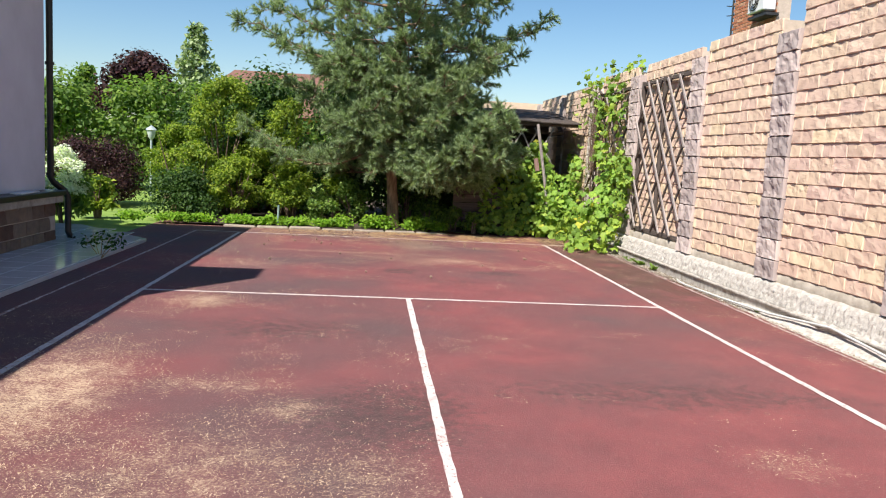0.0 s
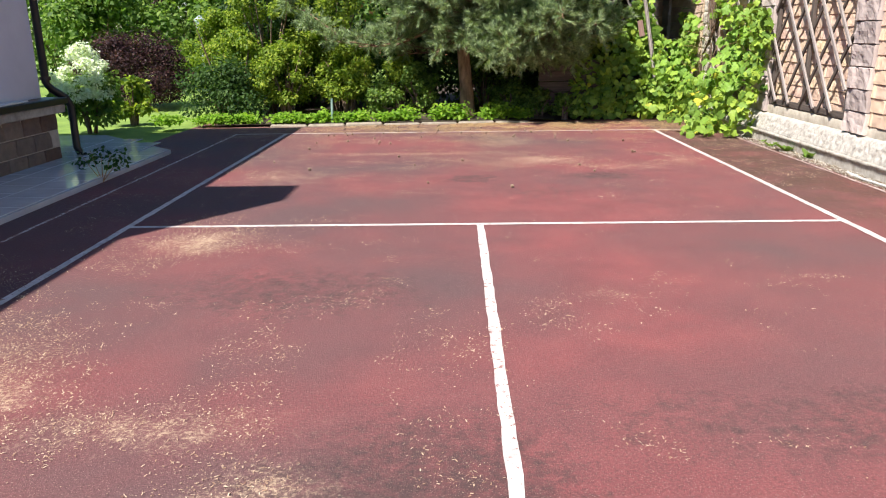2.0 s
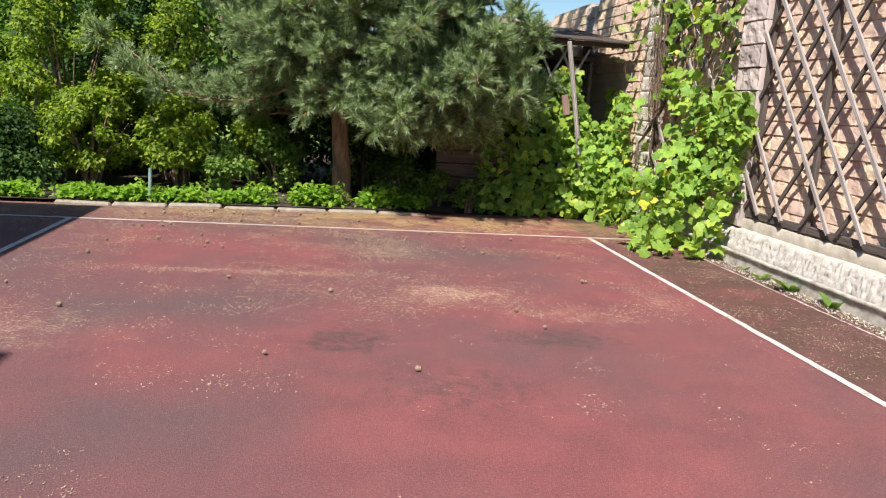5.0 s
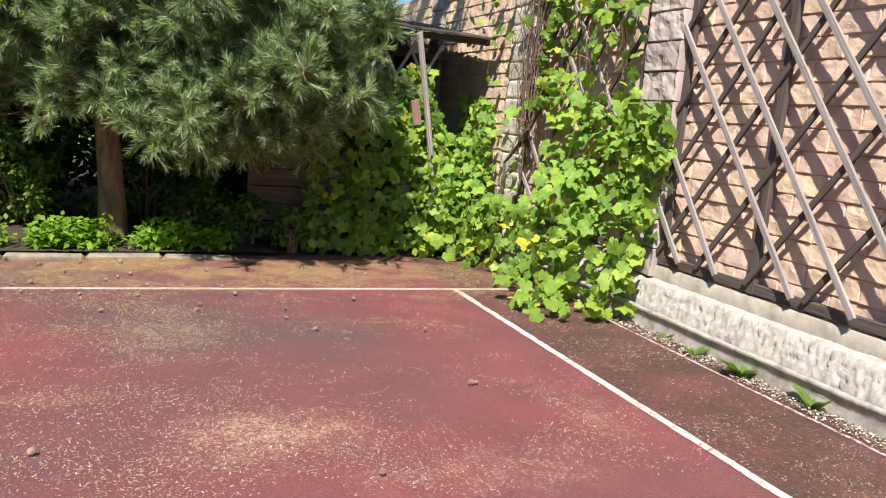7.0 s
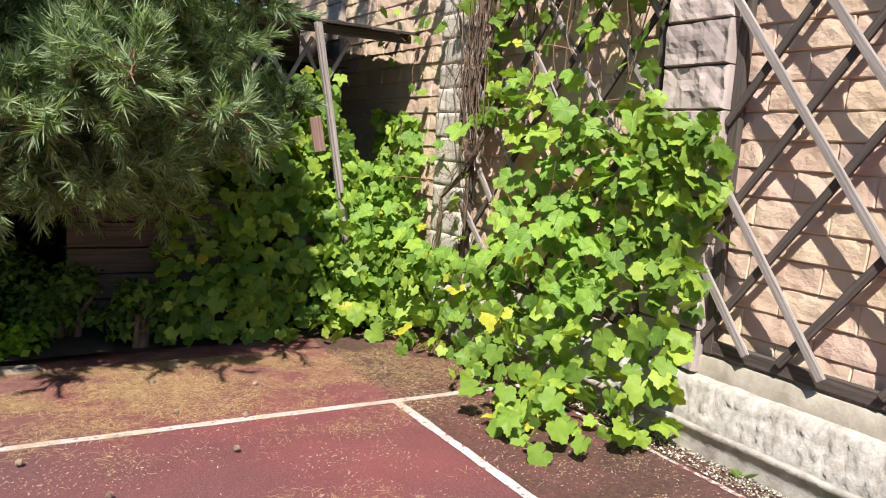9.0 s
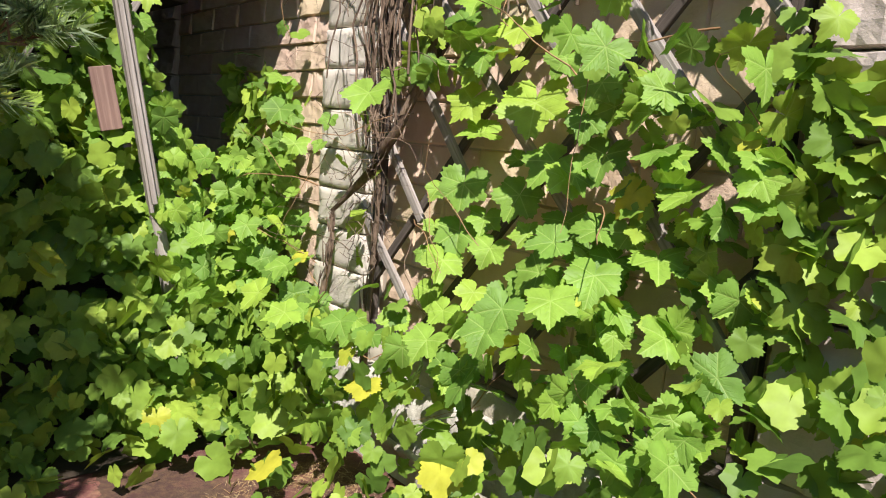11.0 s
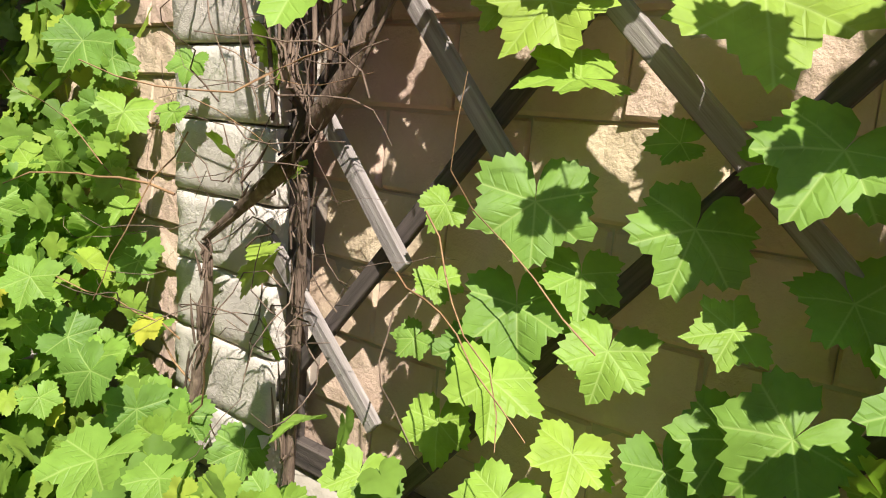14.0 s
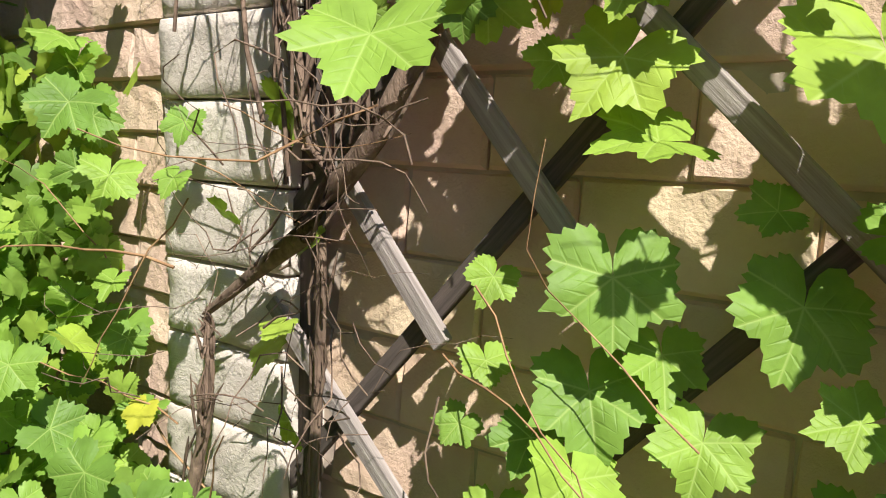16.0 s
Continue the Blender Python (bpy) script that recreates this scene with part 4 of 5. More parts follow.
# the largest leaves of the curtain: x, y, z of the stalk's end, half width, and the tip's lean from plumb in degrees
HIGH_LEAVES = [(4.90, 14.245, 1.285, 0.112, 5), (4.96, 13.995, 1.27, 0.105, -8), (4.93, 13.935, 1.60, 0.140, 14), (4.95, 14.200, 1.475, 0.100, -12),
               (4.92, 14.255, 1.60, 0.105, 40), (4.93, 14.285, 1.095, 0.108, 25), (4.94, 14.105, 1.055, 0.085, -15), (4.84, 14.260, 0.985, 0.090, 8),
               (4.98, 14.500, 1.235, 0.055, 10), (4.985, 14.515, 1.08, 0.055, 20), (4.975, 14.165, 1.24, 0.065, -20), (4.92, 13.800, 1.40, 0.115, 22),
               (4.56, 14.420, 1.590, 0.098, 0), (4.985, 14.40, 1.60, 0.055, 30), (4.93, 13.905, 1.13, 0.065, 60), (4.90, 13.80, 1.02, 0.105, 30),
               (4.97, 13.78, 1.20, 0.090, -30), (4.93, 13.60, 1.44, 0.100, 0), (4.90, 13.62, 1.66, 0.095, 15), (4.95, 14.06, 1.86, 0.100, -10),
               (4.94, 14.36, 1.90, 0.090, 20), (4.92, 13.985, 0.90, 0.085, -20), (4.95, 14.39, 0.98, 0.07, 10), (4.975, 14.19, 1.16, 0.08, 0), (4.95, 13.90, 0.97, 0.09, 20),
               (4.97, 13.66, 1.12, 0.10, -10), (4.90, 14.13, 0.88, 0.075, 12), (4.94, 14.45, 0.82, 0.08, -8), (4.98, 14.56, 0.95, 0.05, 25), (4.975, 13.85, 1.75, 0.08, 20), (4.98, 14.04, 1.385, 0.050, 70)]
LOW_LEAVES = [(4.44, 13.50, 1.0, 0.075, 10), (4.55, 13.43, 1.03, 0.085, -20), (4.87, 13.54, 1.20, 0.09, 60), (4.88, 13.33, 1.15, 0.095, -15), (4.77, 13.63, 1.15, 0.08, 50),
              (4.69, 13.40, 1.10, 0.09, 0), (4.82, 14.205, 0.80, 0.08, 10), (4.47, 14.37, 0.75, 0.08, 0), (4.18, 14.45, 0.86, 0.075, 15), (4.28, 14.46, 0.95, 0.07, -10),
              (4.24, 14.36, 0.80, 0.075, 30), (4.62, 13.75, 0.86, 0.09, 0), (4.55, 13.95, 0.78, 0.085, 10), (4.90, 14.62, 0.66, 0.08, 5), (4.70, 14.5, 0.64, 0.085, 0), (4.70, 14.92, 0.50, 0.085, 10),
              (4.76, 15.06, 0.46, 0.08, -15), (4.62, 14.76, 0.48, 0.085, 0), (4.82, 14.82, 0.55, 0.075, 20), (4.60, 14.60, 0.40, 0.08, -10), (4.66, 15.2, 0.52, 0.08, 5)]
LEFT_LEAVES = [(4.68, 15.36, 1.52, 0.085, 20), (4.97, 15.80, 1.44, 0.08, 0), (4.80, 15.18, 1.37, 0.045, 10), (4.73, 15.44, 0.73, 0.085, -10), (4.95, 15.64, 0.95, 0.10, 10),
               (4.96, 15.12, 0.52, 0.09, 0), (4.98, 15.9, 1.05, 0.09, 15), (4.6, 15.5, 0.95, 0.08, 0), (4.62, 15.75, 1.25, 0.085, -20), (4.85, 15.52, 1.36, 0.085, 5),
               (4.80, 15.42, 1.12, 0.05, 0), (4.62, 15.22, 0.78, 0.085, 20)]


def grape_vine():
    rng = np.random.default_rng(77)
    vine = thing("grape_vine", "grape vine with bright green lobed leaves over trellis and wall", "vine", 4.9, 15.2, 0.0)
    base = np.array(vine.location)
    shapes = []
    for i in range(9):
        v, f = grape_leaf(i + 1)
        me = np_mesh("leaf", v, f)
        me.polygons.foreach_set("use_smooth", [True] * len(me.polygons))
        me.materials.append(M_GRAPE)
        shapes.append(me)
    pts = vine_points(3300, rng)
    tilts = []
    for rows, lean in ((HIGH_LEAVES, 0.7), (LOW_LEAVES, 1.0), (LEFT_LEAVES, 0.7)):
        for x, y, z, sz, tilt in rows:
            keep = np.linalg.norm((pts[:, :3] - np.array([x, y, z])) * np.array([0.45, 1, 1]), axis=1) > 0.085
            pts = np.vstack([pts[keep], [[x, y, z, -0.72, -0.42, lean, sz * 1.1]]])
            tilts.append(radians(tilt))
    pos, way = pts[:, :3], pts[:, 3:6]
    calm = np.ones(len(pos))
    calm[-len(tilts):] = 0.22
    nrm = way + rng.normal(size=pos.shape) * 0.75 * calm[:, None]
    tip = np.array([-0.25, -0.1, -0.9]) + rng.normal(size=pos.shape) * 0.5
    tip[-len(tilts):] = [(-0.2, math.sin(a), -math.cos(a)) for a in tilts]
    rot = unit_frames(nrm, tip)
    size = pts[:, 6]
    near = np.where((pos[:, 1] > 13.0) & (pos[:, 1] < 15.9) & (pos[:, 0] > 4.1) & (pos[:, 2] < 2.0) & (pos[:, 2] > 0.2))[0]
    front = near[np.argsort(pos[near, 0] + rng.normal(size=len(near)) * 0.12 - 3 * (size[near] > 0.06) * (pos[near, 2] > 0.6) - 9 * (calm[near] < 1))][:400]
    picked = set(front.tolist())
    for i in front:
        ob = link_mesh("leaf", shapes[i % 9], None, vine)
        m = Matrix([[*row] for row in rot[i]]).to_4x4()
        m.translation = pos[i] - base
        ob.matrix_local = m @ Matrix.Scale(float(size[i]), 4)
    rest = np.array([i for i in range(len(pos)) if i not in picked])
    vs, fs, o = [], [], 0
    for k in range(6):
        sel = rest[rest % 6 == k]
        v, f = scatter(*grape_leaf(30 + k, k < 3), pos[sel] - base, rot[sel], size[sel])
        vs.append(v)
        fs.append(f + o)
        o += len(v)
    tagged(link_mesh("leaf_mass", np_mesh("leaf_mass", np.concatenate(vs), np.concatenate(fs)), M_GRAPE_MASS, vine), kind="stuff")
    # woody stems
    stems = [([(4.93, 15.36, 0.0), (4.94, 15.37, 0.35), (4.94, 15.34, 0.56), (4.935, 15.27, 0.76), (4.935, 15.25, 0.91), (4.935, 15.26, 1.05)], [0.018, 0.017, 0.016, 0.014, 0.012, 0.009]),
             ([(4.94, 15.26, 1.05), (4.93, 15.09, 1.16), (4.925, 14.925, 1.265), (4.925, 14.83, 1.372), (4.925, 14.74, 1.465), (4.925, 14.69, 1.545), (4.93, 14.64, 1.62), (4.95, 14.58, 1.75), (4.95, 14.56, 2.05), (4.955, 14.66, 2.5), (4.96, 14.6, 2.95)], [0.010, 0.017, 0.024, 0.025, 0.023, 0.022, 0.021, 0.020, 0.018, 0.016, 0.012]),
             ([(4.965, 14.93, 0.05), (4.965, 14.935, 0.5), (4.965, 14.925, 0.85), (4.965, 14.915, 1.05), (4.955, 14.905, 1.25)], [0.013, 0.013, 0.012, 0.012, 0.010]),
             ([(4.93, 14.83, 1.37), (4.94, 14.93, 1.44), (4.945, 14.965, 1.58), (4.95, 15.03, 1.9), (4.96, 15.0, 2.5), (4.97, 15.05, 3.1)], [0.014, 0.012, 0.010, 0.009, 0.008, 0.007]),
             ([(4.93, 14.86, 1.40), (4.93, 14.86, 1.52), (4.94, 14.90, 1.72), (4.95, 14.86, 2.2), (4.96, 14.9, 2.8)], [0.009, 0.008, 0.008, 0.007, 0.006])]
    for line, radii in stems:
        link_mesh("stem", tubes_mesh("stem", [([tuple(np.array(p) - base) for p in line], radii)], 9), M_VINEBARK, vine, "shaggy twisted brown vine stem")
        strips = []
        for _ in range(44):
            k = int(rng.integers(0, len(line) - 1))
            a, b = np.array(line[k]), np.array(line[k + 1])
            u0, u1 = sorted(rng.random(2))
            off = rng.normal(size=3) * radii[k] * 0.95
            off[0] = -abs(off[0])
            p, q = a + (b - a) * u0 + off, a + (b - a) * min(1.0, u1 + 0.2) + off * rng.uniform(0.8, 1.7)
            strips.append(([tuple(p - base), tuple((p + q) / 2 + rng.normal(size=3) * 0.006 - base), tuple(q + rng.normal(size=3) * 0.008 - base)], [0.0032, 0.0042, 0.0012]))
        tagged(link_mesh("bark", tubes_mesh("bark", strips, 4), M_VINEBARK, vine, "peeling strips of bark"), kind="stuff")
    for i in range(34):
        p = np.array([4.95 - 0.08 * rng.random(), rng.normal(14.88, 0.16) if i % 4 else rng.uniform(13.1, 14.3), rng.uniform(1.35, 1.8) if i % 4 else 1.9])
        line = [tuple(p - base)]
        for _ in range(9):
            p = p + np.array([rng.normal() * 0.012, rng.normal() * 0.045, 0.15])
            p[0] = min(p[0], 4.97)
            line.append(tuple(p - base))
        rr = rng.uniform(0.003, 0.0075)
        link_mesh("cane", tubes_mesh("cane", [(line, [rr * (1 - 0.05 * k) for k in range(10)])], 5), M_VINEBARK, vine, "dry upright brown cane")
    for i in range(120):
        knot = i > 36
        y, z = (rng.normal(14.95, 0.22), rng.uniform(0.8, 2.6)) if knot else (rng.uniform(13.0, 15.9), rng.uniform(0.3, 2.9))
        p = np.array([4.93 - 0.15 * rng.random(), y, z])
        d = np.array([-0.15, rng.normal(), rng.normal() * 0.8])
        d /= np.linalg.norm(d)
        line = [tuple(p - base)]
        for _ in range(7):
            d = d + rng.normal(size=3) * (0.40 if knot else 0.22) + np.array([0.02 if p[0] < 4.7 else -0.02, 0, -0.02])
            d /= np.linalg.norm(d)
            p = p + d * (0.05 if knot else 0.075)
            p[0] = min(p[0], 4.97)
            line.append(tuple(p - base))
        rr = (0.0022 if knot else 0.0033) * rng.uniform(0.4, 1.2)
        link_mesh("cane", tubes_mesh("cane", [(line, [rr * (1 - 0.08 * k) for k in range(8)])], 5), M_VINEBARK if knot else M_CANE, vine, "thin dry brown cane" if knot else "thin reddish cane")


grape_vine()


def fallen_shoot():
    ob = thing("vine_shoot", "trailing vine shoot with yellowing leaves on the court", "vine shoot", 4.35, 13.0, 0.0)
    rng = np.random.default_rng(19)
    line = [(0.25, 0.12, 0.16), (0.12, 0.06, 0.09), (0.0, -0.02, 0.035), (-0.16, -0.05, 0.025), (-0.32, -0.02, 0.02)]
    link_mesh("cane", tubes_mesh("cane", [(line, [0.004, 0.004, 0.0035, 0.003, 0.002])], 5), M_CANE, ob)
    for i in range(9):
        k = i * 4 / 9
        a, b = np.array(line[int(k)]), np.array(line[int(k) + 1])
        p = a + (b - a) * (k - int(k)) + np.array([rng.normal() * 0.05, rng.normal() * 0.05, 0.03])
        v, f = grape_leaf(60 + i)
        me = np_mesh("leaf", v, f)
        leaf = link_mesh("leaf", me, M_YELLOWING if i % 3 else M_GRAPE, ob)
        r = unit_frames(np.array([[-0.3, -0.35, 0.9]]) + rng.normal(size=(1, 3)) * 0.35, rng.normal(size=(1, 3)))[0]
        m = Matrix([[*row] for row in r]).to_4x4()
        m.translation = p
        leaf.matrix_local = m @ Matrix.Scale(rng.uniform(0.035, 0.06), 4)


fallen_shoot()


# ---- shelter behind the pine ----
def shelter():
    sh = thing("shelter", "old dark wooden garden shelter with shingled roof", "shelter", 3.4, 16.6, 0.05)
    o = sh.location
    beam("post", (2.3, 18.6, 0.0), (2.3, 18.6, 2.3), 0.085, 0.085, M_SLAT, sh)
    beam("post", (4.33, 15.44, 0.0), (3.91, 15.52, 2.33), 0.055, 0.05, M_SLAT, sh, (0, 1, 0), "pale leaning wooden post")
    beam("brace", (4.12, 15.40, 1.05), (3.90, 15.47, 2.30), 0.022, 0.02, M_SLAT, sh, (0, 1, 0))
    beam("board", (3.955, 15.47, 1.36), (3.90, 15.47, 1.62), 0.09, 0.02, M_RUST, sh, (0, 1, 0), "short reddish board")
    beam("fascia", (2.2, 15.9, 2.33), (4.92, 15.95, 2.36), 0.07, 0.05, M_DARKWOOD, sh, (0, 1, 0))
    for i in range(7):
        yy = 15.82 + i * 0.42
        zz = 2.36 + i * 0.06
        for k in range(6):
            xa = 2.22 + k * 0.45
            b = box_part("shingle", (-0.222, 0.222, -0.26, 0.26, -0.012, 0.012), M_SLATE, sh, 0.003)
            b.matrix_local = pose(xa + 0.22 - o.x, yy + 0.2 - o.y, zz + 0.07 - o.z + R.uniform(-0.008, 0.008), 8.2, R.uniform(-1.5, 1.5), R.uniform(-1.5, 1.5))
    local_box("roof_deck", (2.2, 4.93, 17.3, 18.9, 2.2, 2.26), M_DARKWOOD, sh)
    local_box("back_wall", (2.2, 4.9, 18.75, 18.82, 0.0, 2.72), M_DARKWOOD, sh)
    for k in range(5):
        local_box("panel_board", (2.2, 3.25, 15.42 + 0.004 * (k % 2), 15.45 + 0.004 * (k % 2), 0.10 + 0.178 * k, 0.27 + 0.178 * k), M_DARKWOOD, sh, 0.006)
    local_box("rail", (2.3, 4.2, 15.99, 16.05, 0.92, 0.97), M_DARKWOOD, sh, 0.004)
    for k in range(6):
        xa = 2.35 + k * 0.32
        beam("lattice_slat", (xa, 16.0, 1.5), (xa + 0.42, 16.0, 2.28), 0.035, 0.015, M_SLAT, sh, (0, 1, 0))
        beam("lattice_slat", (xa + 0.42, 16.02, 1.5), (xa, 16.02, 2.28), 0.035, 0.015, M_SLAT, sh, (0, 1, 0))


shelter()

# ---- neighbouring house beyond the wall ----
nb = thing("neighbour_house", "neighbouring house with brick chimney and brown roof", "house", 11.0, 13.0, 0.0)
local_box("wall", (9.4, 16, 6, 15.7, 0, 3.9), M_BRICK, nb)
bm = bmesh.new()
q = [bm.verts.new(Vector(c) - nb.location) for c in [(8.6, 5.5, 3.9), (8.6, 15.7, 3.9), (16.5, 15.7, 3.9), (16.5, 5.5, 3.9), (10.4, 6.5, 5.15), (10.4, 15.6, 5.15)]]
for idx in [(0, 1, 5, 4), (1, 2, 5), (2, 3, 4, 5), (3, 0, 4), (3, 2, 1, 0)]:
    bm.faces.new([q[i] for i in idx])
part("roof", bm, M_BROWNROOF, nb)
chim = local_box("chimney", (9.0, 9.3, 15.75, 17.75, 0.0, 7.5), M_MORTAR, nb)
bk = [rough_block(0.24, 0.02, 0.062, 80 + i, 3, 3, 0.004) for i in range(4)]
for me in bk:
    me.materials.append(M_BRICK)
for r in range(26):
    for k in range(8):
        b = link_mesh("brick", R.choice(bk), None, nb)
        b.location = (8.995 - 11.0, 15.88 + k * 0.25 + (0.06 if r % 2 else -0.0) - 13.0, 4.6 + r * 0.074)
ac = thing("air_conditioner", "white outdoor air conditioner unit on the chimney wall", "air conditioner", 8.82, 16.1, 5.3)
box_part("casing", (-0.14, 0.14, -0.36, 0.36, -0.25, 0.25), M_WHITE, ac, 0.02)
link_mesh("fan_grille", tubes_mesh("fan_grille", [([(-0.15, 0.08 + rr * math.cos(a / 12 * 6.2832), rr * math.sin(a / 12 * 6.2832)) for a in range(13)], 0.012) for rr in (0.08, 0.14, 0.2)], 5), M_DARK, ac)
box_part("bracket", (-0.1, 0.2, -0.4, 0.4, -0.36, -0.30), M_DARK, ac)
ant = thing("antenna", "thin dark mast antenna on the chimney", "antenna", 9.0, 17.85, 4.5)
link_mesh("mast", tubes_mesh("mast", [([(0, 0, 0), (0, 0, 2.2)], 0.025)], 6), M_DARK, ant)
link_mesh("arm", tubes_mesh("arm", [([(0, -0.1, 1.0), (0, 0.35, 1.1)], 0.012), ([(0, -0.1, 0.8), (0, 0.3, 0.85)], 0.012)], 5), M_DARK, ant)

# ---- far house with red roof ----
fh = thing("far_house", "distant house with reddish tiled roof", "house", -6.5, 44, 0)
local_box("wall", (-9.0, 2, 41.5, 50, 0, 3.3), M_BRICK, fh)
bm = bmesh.new()
q = [bm.verts.new(Vector(c) - fh.location) for c in [(-9.8, 40.5, 3.2), (3, 40.5, 3.2), (3, 51, 3.2), (-9.8, 51, 3.2), (-7.6, 45, 5.9), (1, 45, 5.9)]]
for idx in [(0, 1, 5, 4), (1, 2, 5), (2, 3, 4, 5), (3, 0, 4), (3, 2, 1, 0)]:
    bm.faces.new([q[i] for i in idx])
part("roof", bm, M_REDROOF, fh)

# ---- lamp post, green post, hose ----
lamp = thing("garden_lamp", "slim grey garden lamp post with glass lantern", "lamp", -5.95, 22.7, -0.05)
link_mesh("pole", tubes_mesh("pole", [([(0, 0, 0), (0, 0, 1.65)], 0.035)], 8), M_LAMPGREY, lamp)
link_mesh("lantern", tubes_mesh("lantern", [([(0, 0, 1.65), (0, 0, 1.72), (0, 0, 1.92)], [0.05, 0.10, 0.15])], 6), M_GLASS, lamp)
link_mesh("cap", tubes_mesh("cap", [([(0, 0, 1.92), (0, 0, 1.96), (0, 0, 2.06)], [0.18, 0.16, 0.01])], 6), M_LAMPGREY, lamp)
gp = thing("fence_post", "short green painted metal post behind the curb", "post", -1.3, 14.72, 0.06)
link_mesh("tube", tubes_mesh("tube", [([(0, 0, -0.1), (0.01, 0, 0.38)], 0.022)], 8), M_GREENPOST, gp)
hose = thing("hose", "pale rubber hose lying along the wall foot", "hose", 4.76, 8.0, 0.02)
hp = [(4.77, 9.75, 0.02), (4.73, 9.4, 0.02), (4.76, 8.4, 0.03), (4.77, 7.3, 0.07), (4.82, 6.3, 0.15), (4.79, 5.4, 0.09), (4.74, 4.4, 0.02), (4.72, 2.0, 0.02)]
link_mesh("hose_body", tubes_mesh("hose_body", [([tuple(Vector(p) - hose.location) for p in hp], 0.013)], 8), M_HOSE, hose)


# ---- weeds at the wall foot ----
def foot_weed(x, y, r, n, seed):
    rng = np.random.default_rng(seed)
    ob = thing("weed", "small green weed rooted at the wall foot", "weed", x, y, 0.0, "wall foot weeds")
    a = rng.random(n) * 6.283
    d = np.stack([np.cos(a), np.sin(a), 0.35 + 0.9 * rng.random(n)], axis=1)
    lance = ([(0, 0, 0), (0.10, 0.3, 0.02), (0.13, 0.7, 0.0), (0, 1, -0.12), (-0.13, 0.7, 0.0), (-0.10, 0.3, 0.02)], [(0, 1, 2), (0, 2, 3), (0, 3, 4), (0, 4, 5)])
    for i in range(n):
        v, f = scatter(*lance, np.zeros((1, 3)), unit_frames(np.array([[-d[i, 0], -d[i, 1], 1.2]]), d[i:i + 1]), np.array([r * (0.6 + 0.6 * rng.random())]))
        link_mesh("leaf", np_mesh("leaf", v, f), M_GREEN, ob)


for i, (x, y, r, n) in enumerate([(4.79, 11.28, 0.20, 18), (4.76, 11.7, 0.12, 10), (4.80, 10.75, 0.17, 12), (4.82, 12.1, 0.09, 8), (4.82, 7.6, 0.12, 8)]):
    foot_weed(x, y, r, n, 300 + i)
sap = thing("seedling", "small leafy seedling at the paving edge", "seedling", -2.93, 9.75, 0.0)
for i in range(5):
    link_mesh("stem", tubes_mesh("stem", [([(0, 0, 0), (0.06 * (i - 2), 0.03, 0.15), (0.11 * (i - 2), 0.05, 0.30 + 0.03 * (i % 2))], [0.006, 0.004, 0.002])], 5), M_CANE, sap)
leaf_mass("foliage", [(0.10 * (i - 2), 0.04, 0.20 + 0.05 * (i % 3), 0.09, 0.09, 0.09) for i in range(5)], 150, 0.05, M_HEDGE, sap, g)


def debris():
    rng = np.random.default_rng(55)
    n = 26000
    p = np.stack([4.86 - 0.17 * rng.random(n) ** 1.5, rng.uniform(2, 13.6, n), 0.006 + 0.012 * rng.random(n)], axis=1)
    v, f = scatter(*RHOMB, p, unit_frames(np.array([0, 0, 1.0]) + rng.normal(size=p.shape) * 0.35, rng.normal(size=p.shape)), 0.004 + 0.02 * rng.random(n) ** 2)
    tagged(link_mesh("leaf_debris", np_mesh("leaf_debris", v, f), M_DEBRIS), "dry leaf scraps and plaster flakes at the wall foot", "debris", kind="stuff")


debris()

# ---- litter on the court ----
def litter():
    rng = np.random.default_rng(91)
    n = 110000
    p = np.zeros((n, 3))
    a = rng.random(n)
    p[:, 0] = np.where(a < 0.65, np.where(rng.random(n) < 0.6, rng.normal(1.9, 1.1, n), rng.uniform(-1.5, 4.7, n)), rng.normal(1.5, 2.2, n))
    p[:, 1] = np.where(a < 0.65, 14.75 - np.abs(rng.normal(0, 0.7, n)), 14.6 - np.abs(rng.normal(0, 1.6, n)))
    clump = np.array([noise.noise((x * 1.3, y * 2.2, 3.0)) + 0.6 * noise.noise((x * 4, y * 5, 8.0)) for x, y in p[:, :2]])
    keep = (clump + 0.38 * (p[:, 1] > 13.55) > rng.uniform(0.0, 0.6, n)) & (p[:, 0] > -2.6) & (p[:, 0] < 4.78) & (p[:, 1] < 14.5 + 0.075 * (p[:, 0] + 4))
    p = p[keep]
    p[:, 2] = 0.006 + 0.006 * rng.random(len(p))
    shape = ([(-0.5, 0.012, 0), (-0.5, -0.012, 0), (0, -0.014, 0.05), (0, 0.014, 0.05), (0.5, 0.004, 0), (0.5, -0.004, 0)], [(0, 1, 2), (0, 2, 3), (3, 2, 5), (3, 5, 4)])
    nrm = np.array([0, 0, 1.0]) + rng.normal(size=p.shape) * 0.08
    tip = rng.normal(size=p.shape)
    v, f = scatter(*shape, p, unit_frames(nrm, tip), rng.uniform(0.025, 0.065, len(p)))
    tagged(link_mesh("needle_litter", np_mesh("needle_litter", v, f), M_LITTER), "dry tan pine needles scattered over the court", "needles", kind="stuff")


litter()


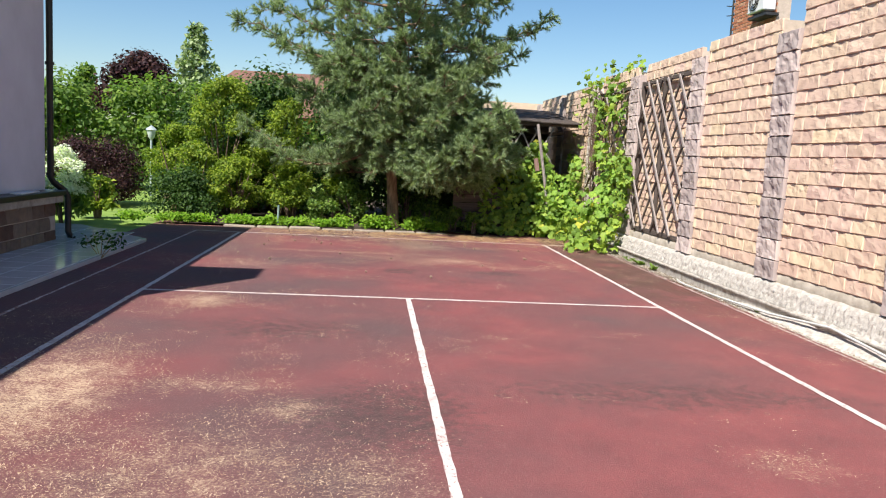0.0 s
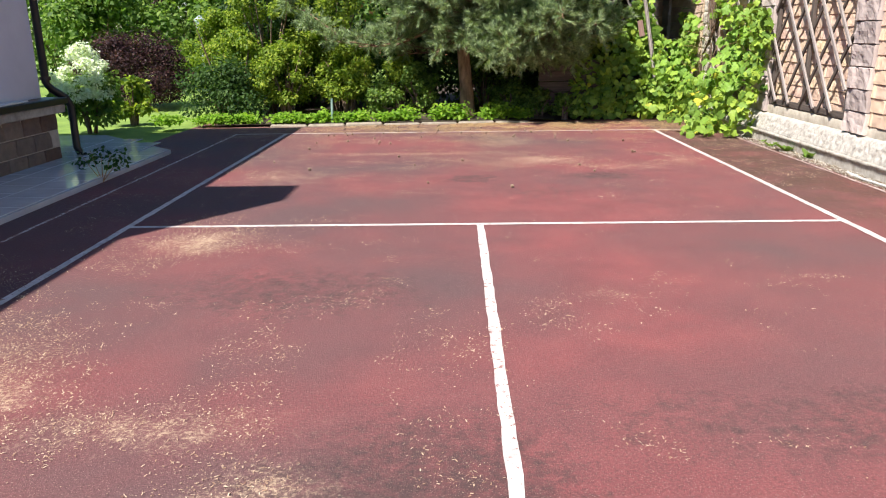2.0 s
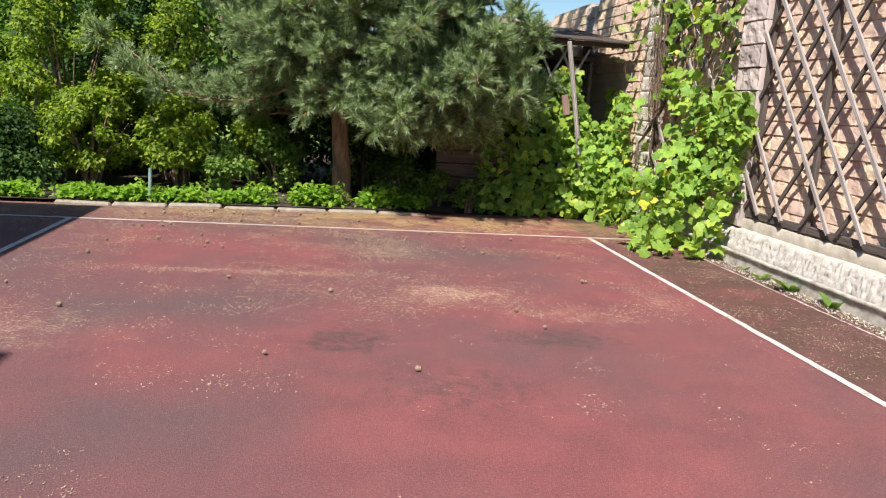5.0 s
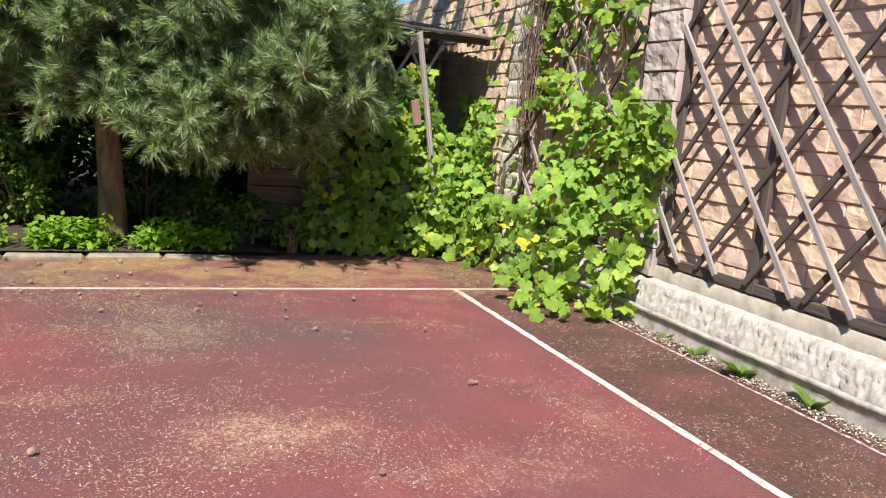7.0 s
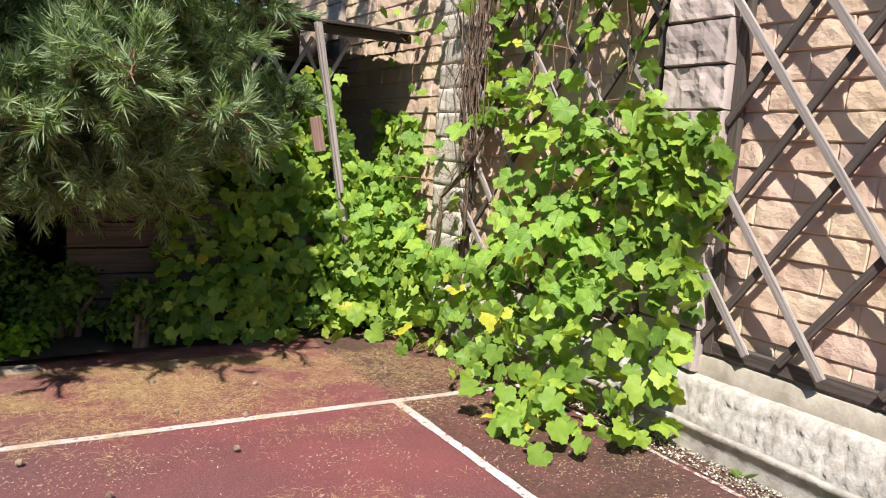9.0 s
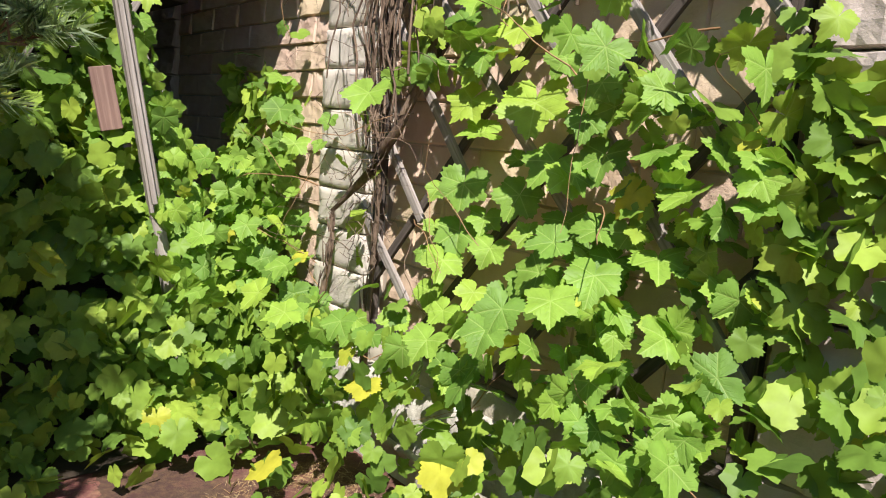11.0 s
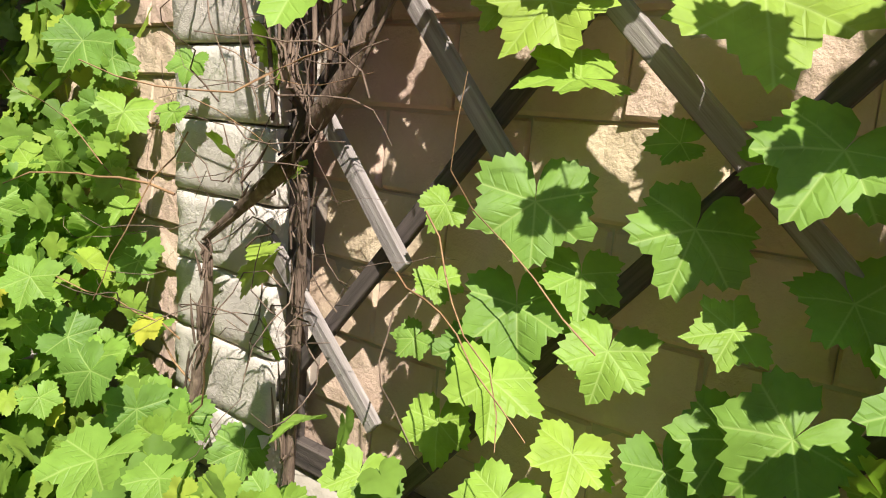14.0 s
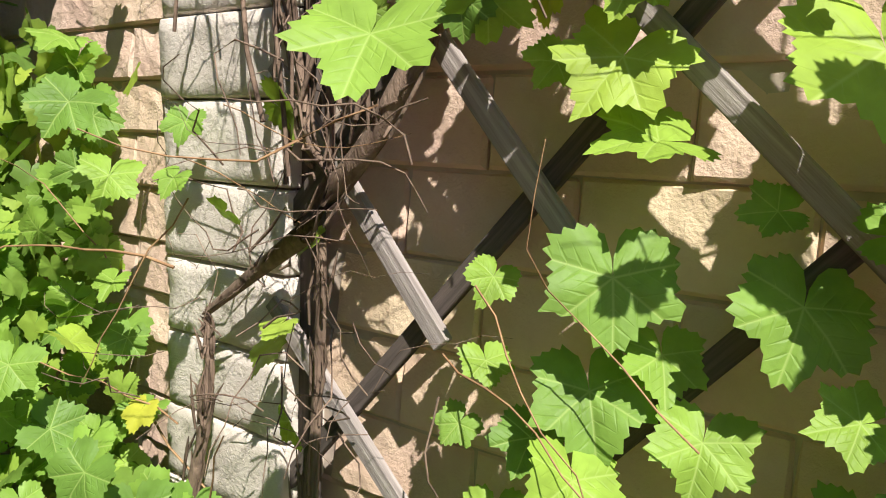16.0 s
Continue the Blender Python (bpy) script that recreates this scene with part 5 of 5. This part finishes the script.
def chaff():
    rng = np.random.default_rng(404)
    n = 900000
    p = np.stack([rng.uniform(-2.7, 4.7, n), rng.uniform(0.0, 14.5, n), 0.003 + 0.003 * rng.random(n)], axis=1)
    gx, gy = np.meshgrid(np.arange(-3, 5, 0.08), np.arange(-0.2, 15, 0.08), indexing="ij")
    dens = np.array([0.42 * noise.noise((x * 0.6, y * 0.8, 12.0)) + 0.40 * noise.noise((x * 2.0, y * 2.6, 5.0)) + 0.35 * noise.noise((x * 6, y * 7, 1.0)) for x, y in zip(gx.ravel(), gy.ravel())]).reshape(gx.shape)
    d = dens[((p[:, 0] + 3) / 0.08).astype(int), ((p[:, 1] + 0.2) / 0.08).astype(int)] - 0.12
    for x, y, rx, ry, amount in DUST:
        d += 0.85 * amount * np.exp(-((p[:, 0] - x) / rx) ** 2 - ((p[:, 1] - y) / ry) ** 2)
    d += np.clip((0.4 - p[:, 0]) * 0.16, -0.10, 0.25) * np.clip(1.3 - p[:, 1] * 0.1, 0.2, 1)
    d += 0.16 * (p[:, 0] > 3.8) * (p[:, 1] > 5) + np.clip((p[:, 1] - 9.5) * 0.07, 0, 0.18)
    p = p[d > rng.uniform(0.0, 0.85, n)]
    bit = ([(-0.5, 0.17, 0), (-0.5, -0.17, 0), (0.5, -0.12, 0.1), (0.5, 0.12, 0.1)], [(0, 1, 2), (0, 2, 3)])
    nrm = np.array([0, 0, 1.0]) + rng.normal(size=p.shape) * 0.18
    v, f = scatter(*bit, p, unit_frames(nrm, rng.normal(size=p.shape)), 0.005 + 0.010 * rng.random(len(p)) ** 2)
    tagged(link_mesh("chaff", np_mesh("chaff", v, f), M_CHAFF), "pale dry chaff and needle bits strewn over the court", "chaff", kind="stuff")


chaff()


def pine_cone_mesh(seed):
    rng = np.random.default_rng(seed)
    v, f = [], []
    for i in range(34):
        t = i / 34
        a = i * 2.39996
        r = 0.55 * math.sin(math.pi * (0.12 + 0.8 * t)) + 0.05
        c = np.array([math.cos(a), math.sin(a), 0])
        s = np.array([-math.sin(a), math.cos(a), 0]) * 0.22
        b = np.array([0, 0, 0.1 + t * 0.95])
        o = len(v)
        e = b + c * r * (0.9 + 0.25 * rng.random()) + np.array([0, 0, 0.12])
        v += [tuple(b - s * 0.4), tuple(b + s * 0.4), tuple(e + s), tuple(e - s), tuple(e + c * 0.02 - np.array([0, 0, 0.12])), tuple(b + np.array([0, 0, -0.08]))]
        f += [(o, o + 1, o + 2), (o, o + 2, o + 3), (o + 3, o + 2, o + 4), (o + 5, o + 4, o + 2), (o + 5, o + 3, o + 4)]
    me = np_mesh("pine_cone", v, f)
    me.materials.append(M_CONE)
    return me


cones = [pine_cone_mesh(i) for i in range(3)]
rc = random.Random(17)
for i in range(75):
    x = rc.uniform(-1.4, 3.2)
    y = 14.6 + 0.06 * x - abs(rc.gauss(0, 0.95))
    if i > 60:
        y = rc.uniform(9.0, 12.5)
    if y < 8.2:
        continue
    c = link_mesh("pine_cone", rc.choice(cones), None)
    c.matrix_basis = pose(x, y, 0.018, 90 + rc.uniform(-15, 15), 0, rc.uniform(0, 360)) @ Matrix.Scale(rc.uniform(0.020, 0.032), 4)
    tagged(c, "small brown open pine cone lying on the court", "pine cone", "fallen pine cones")
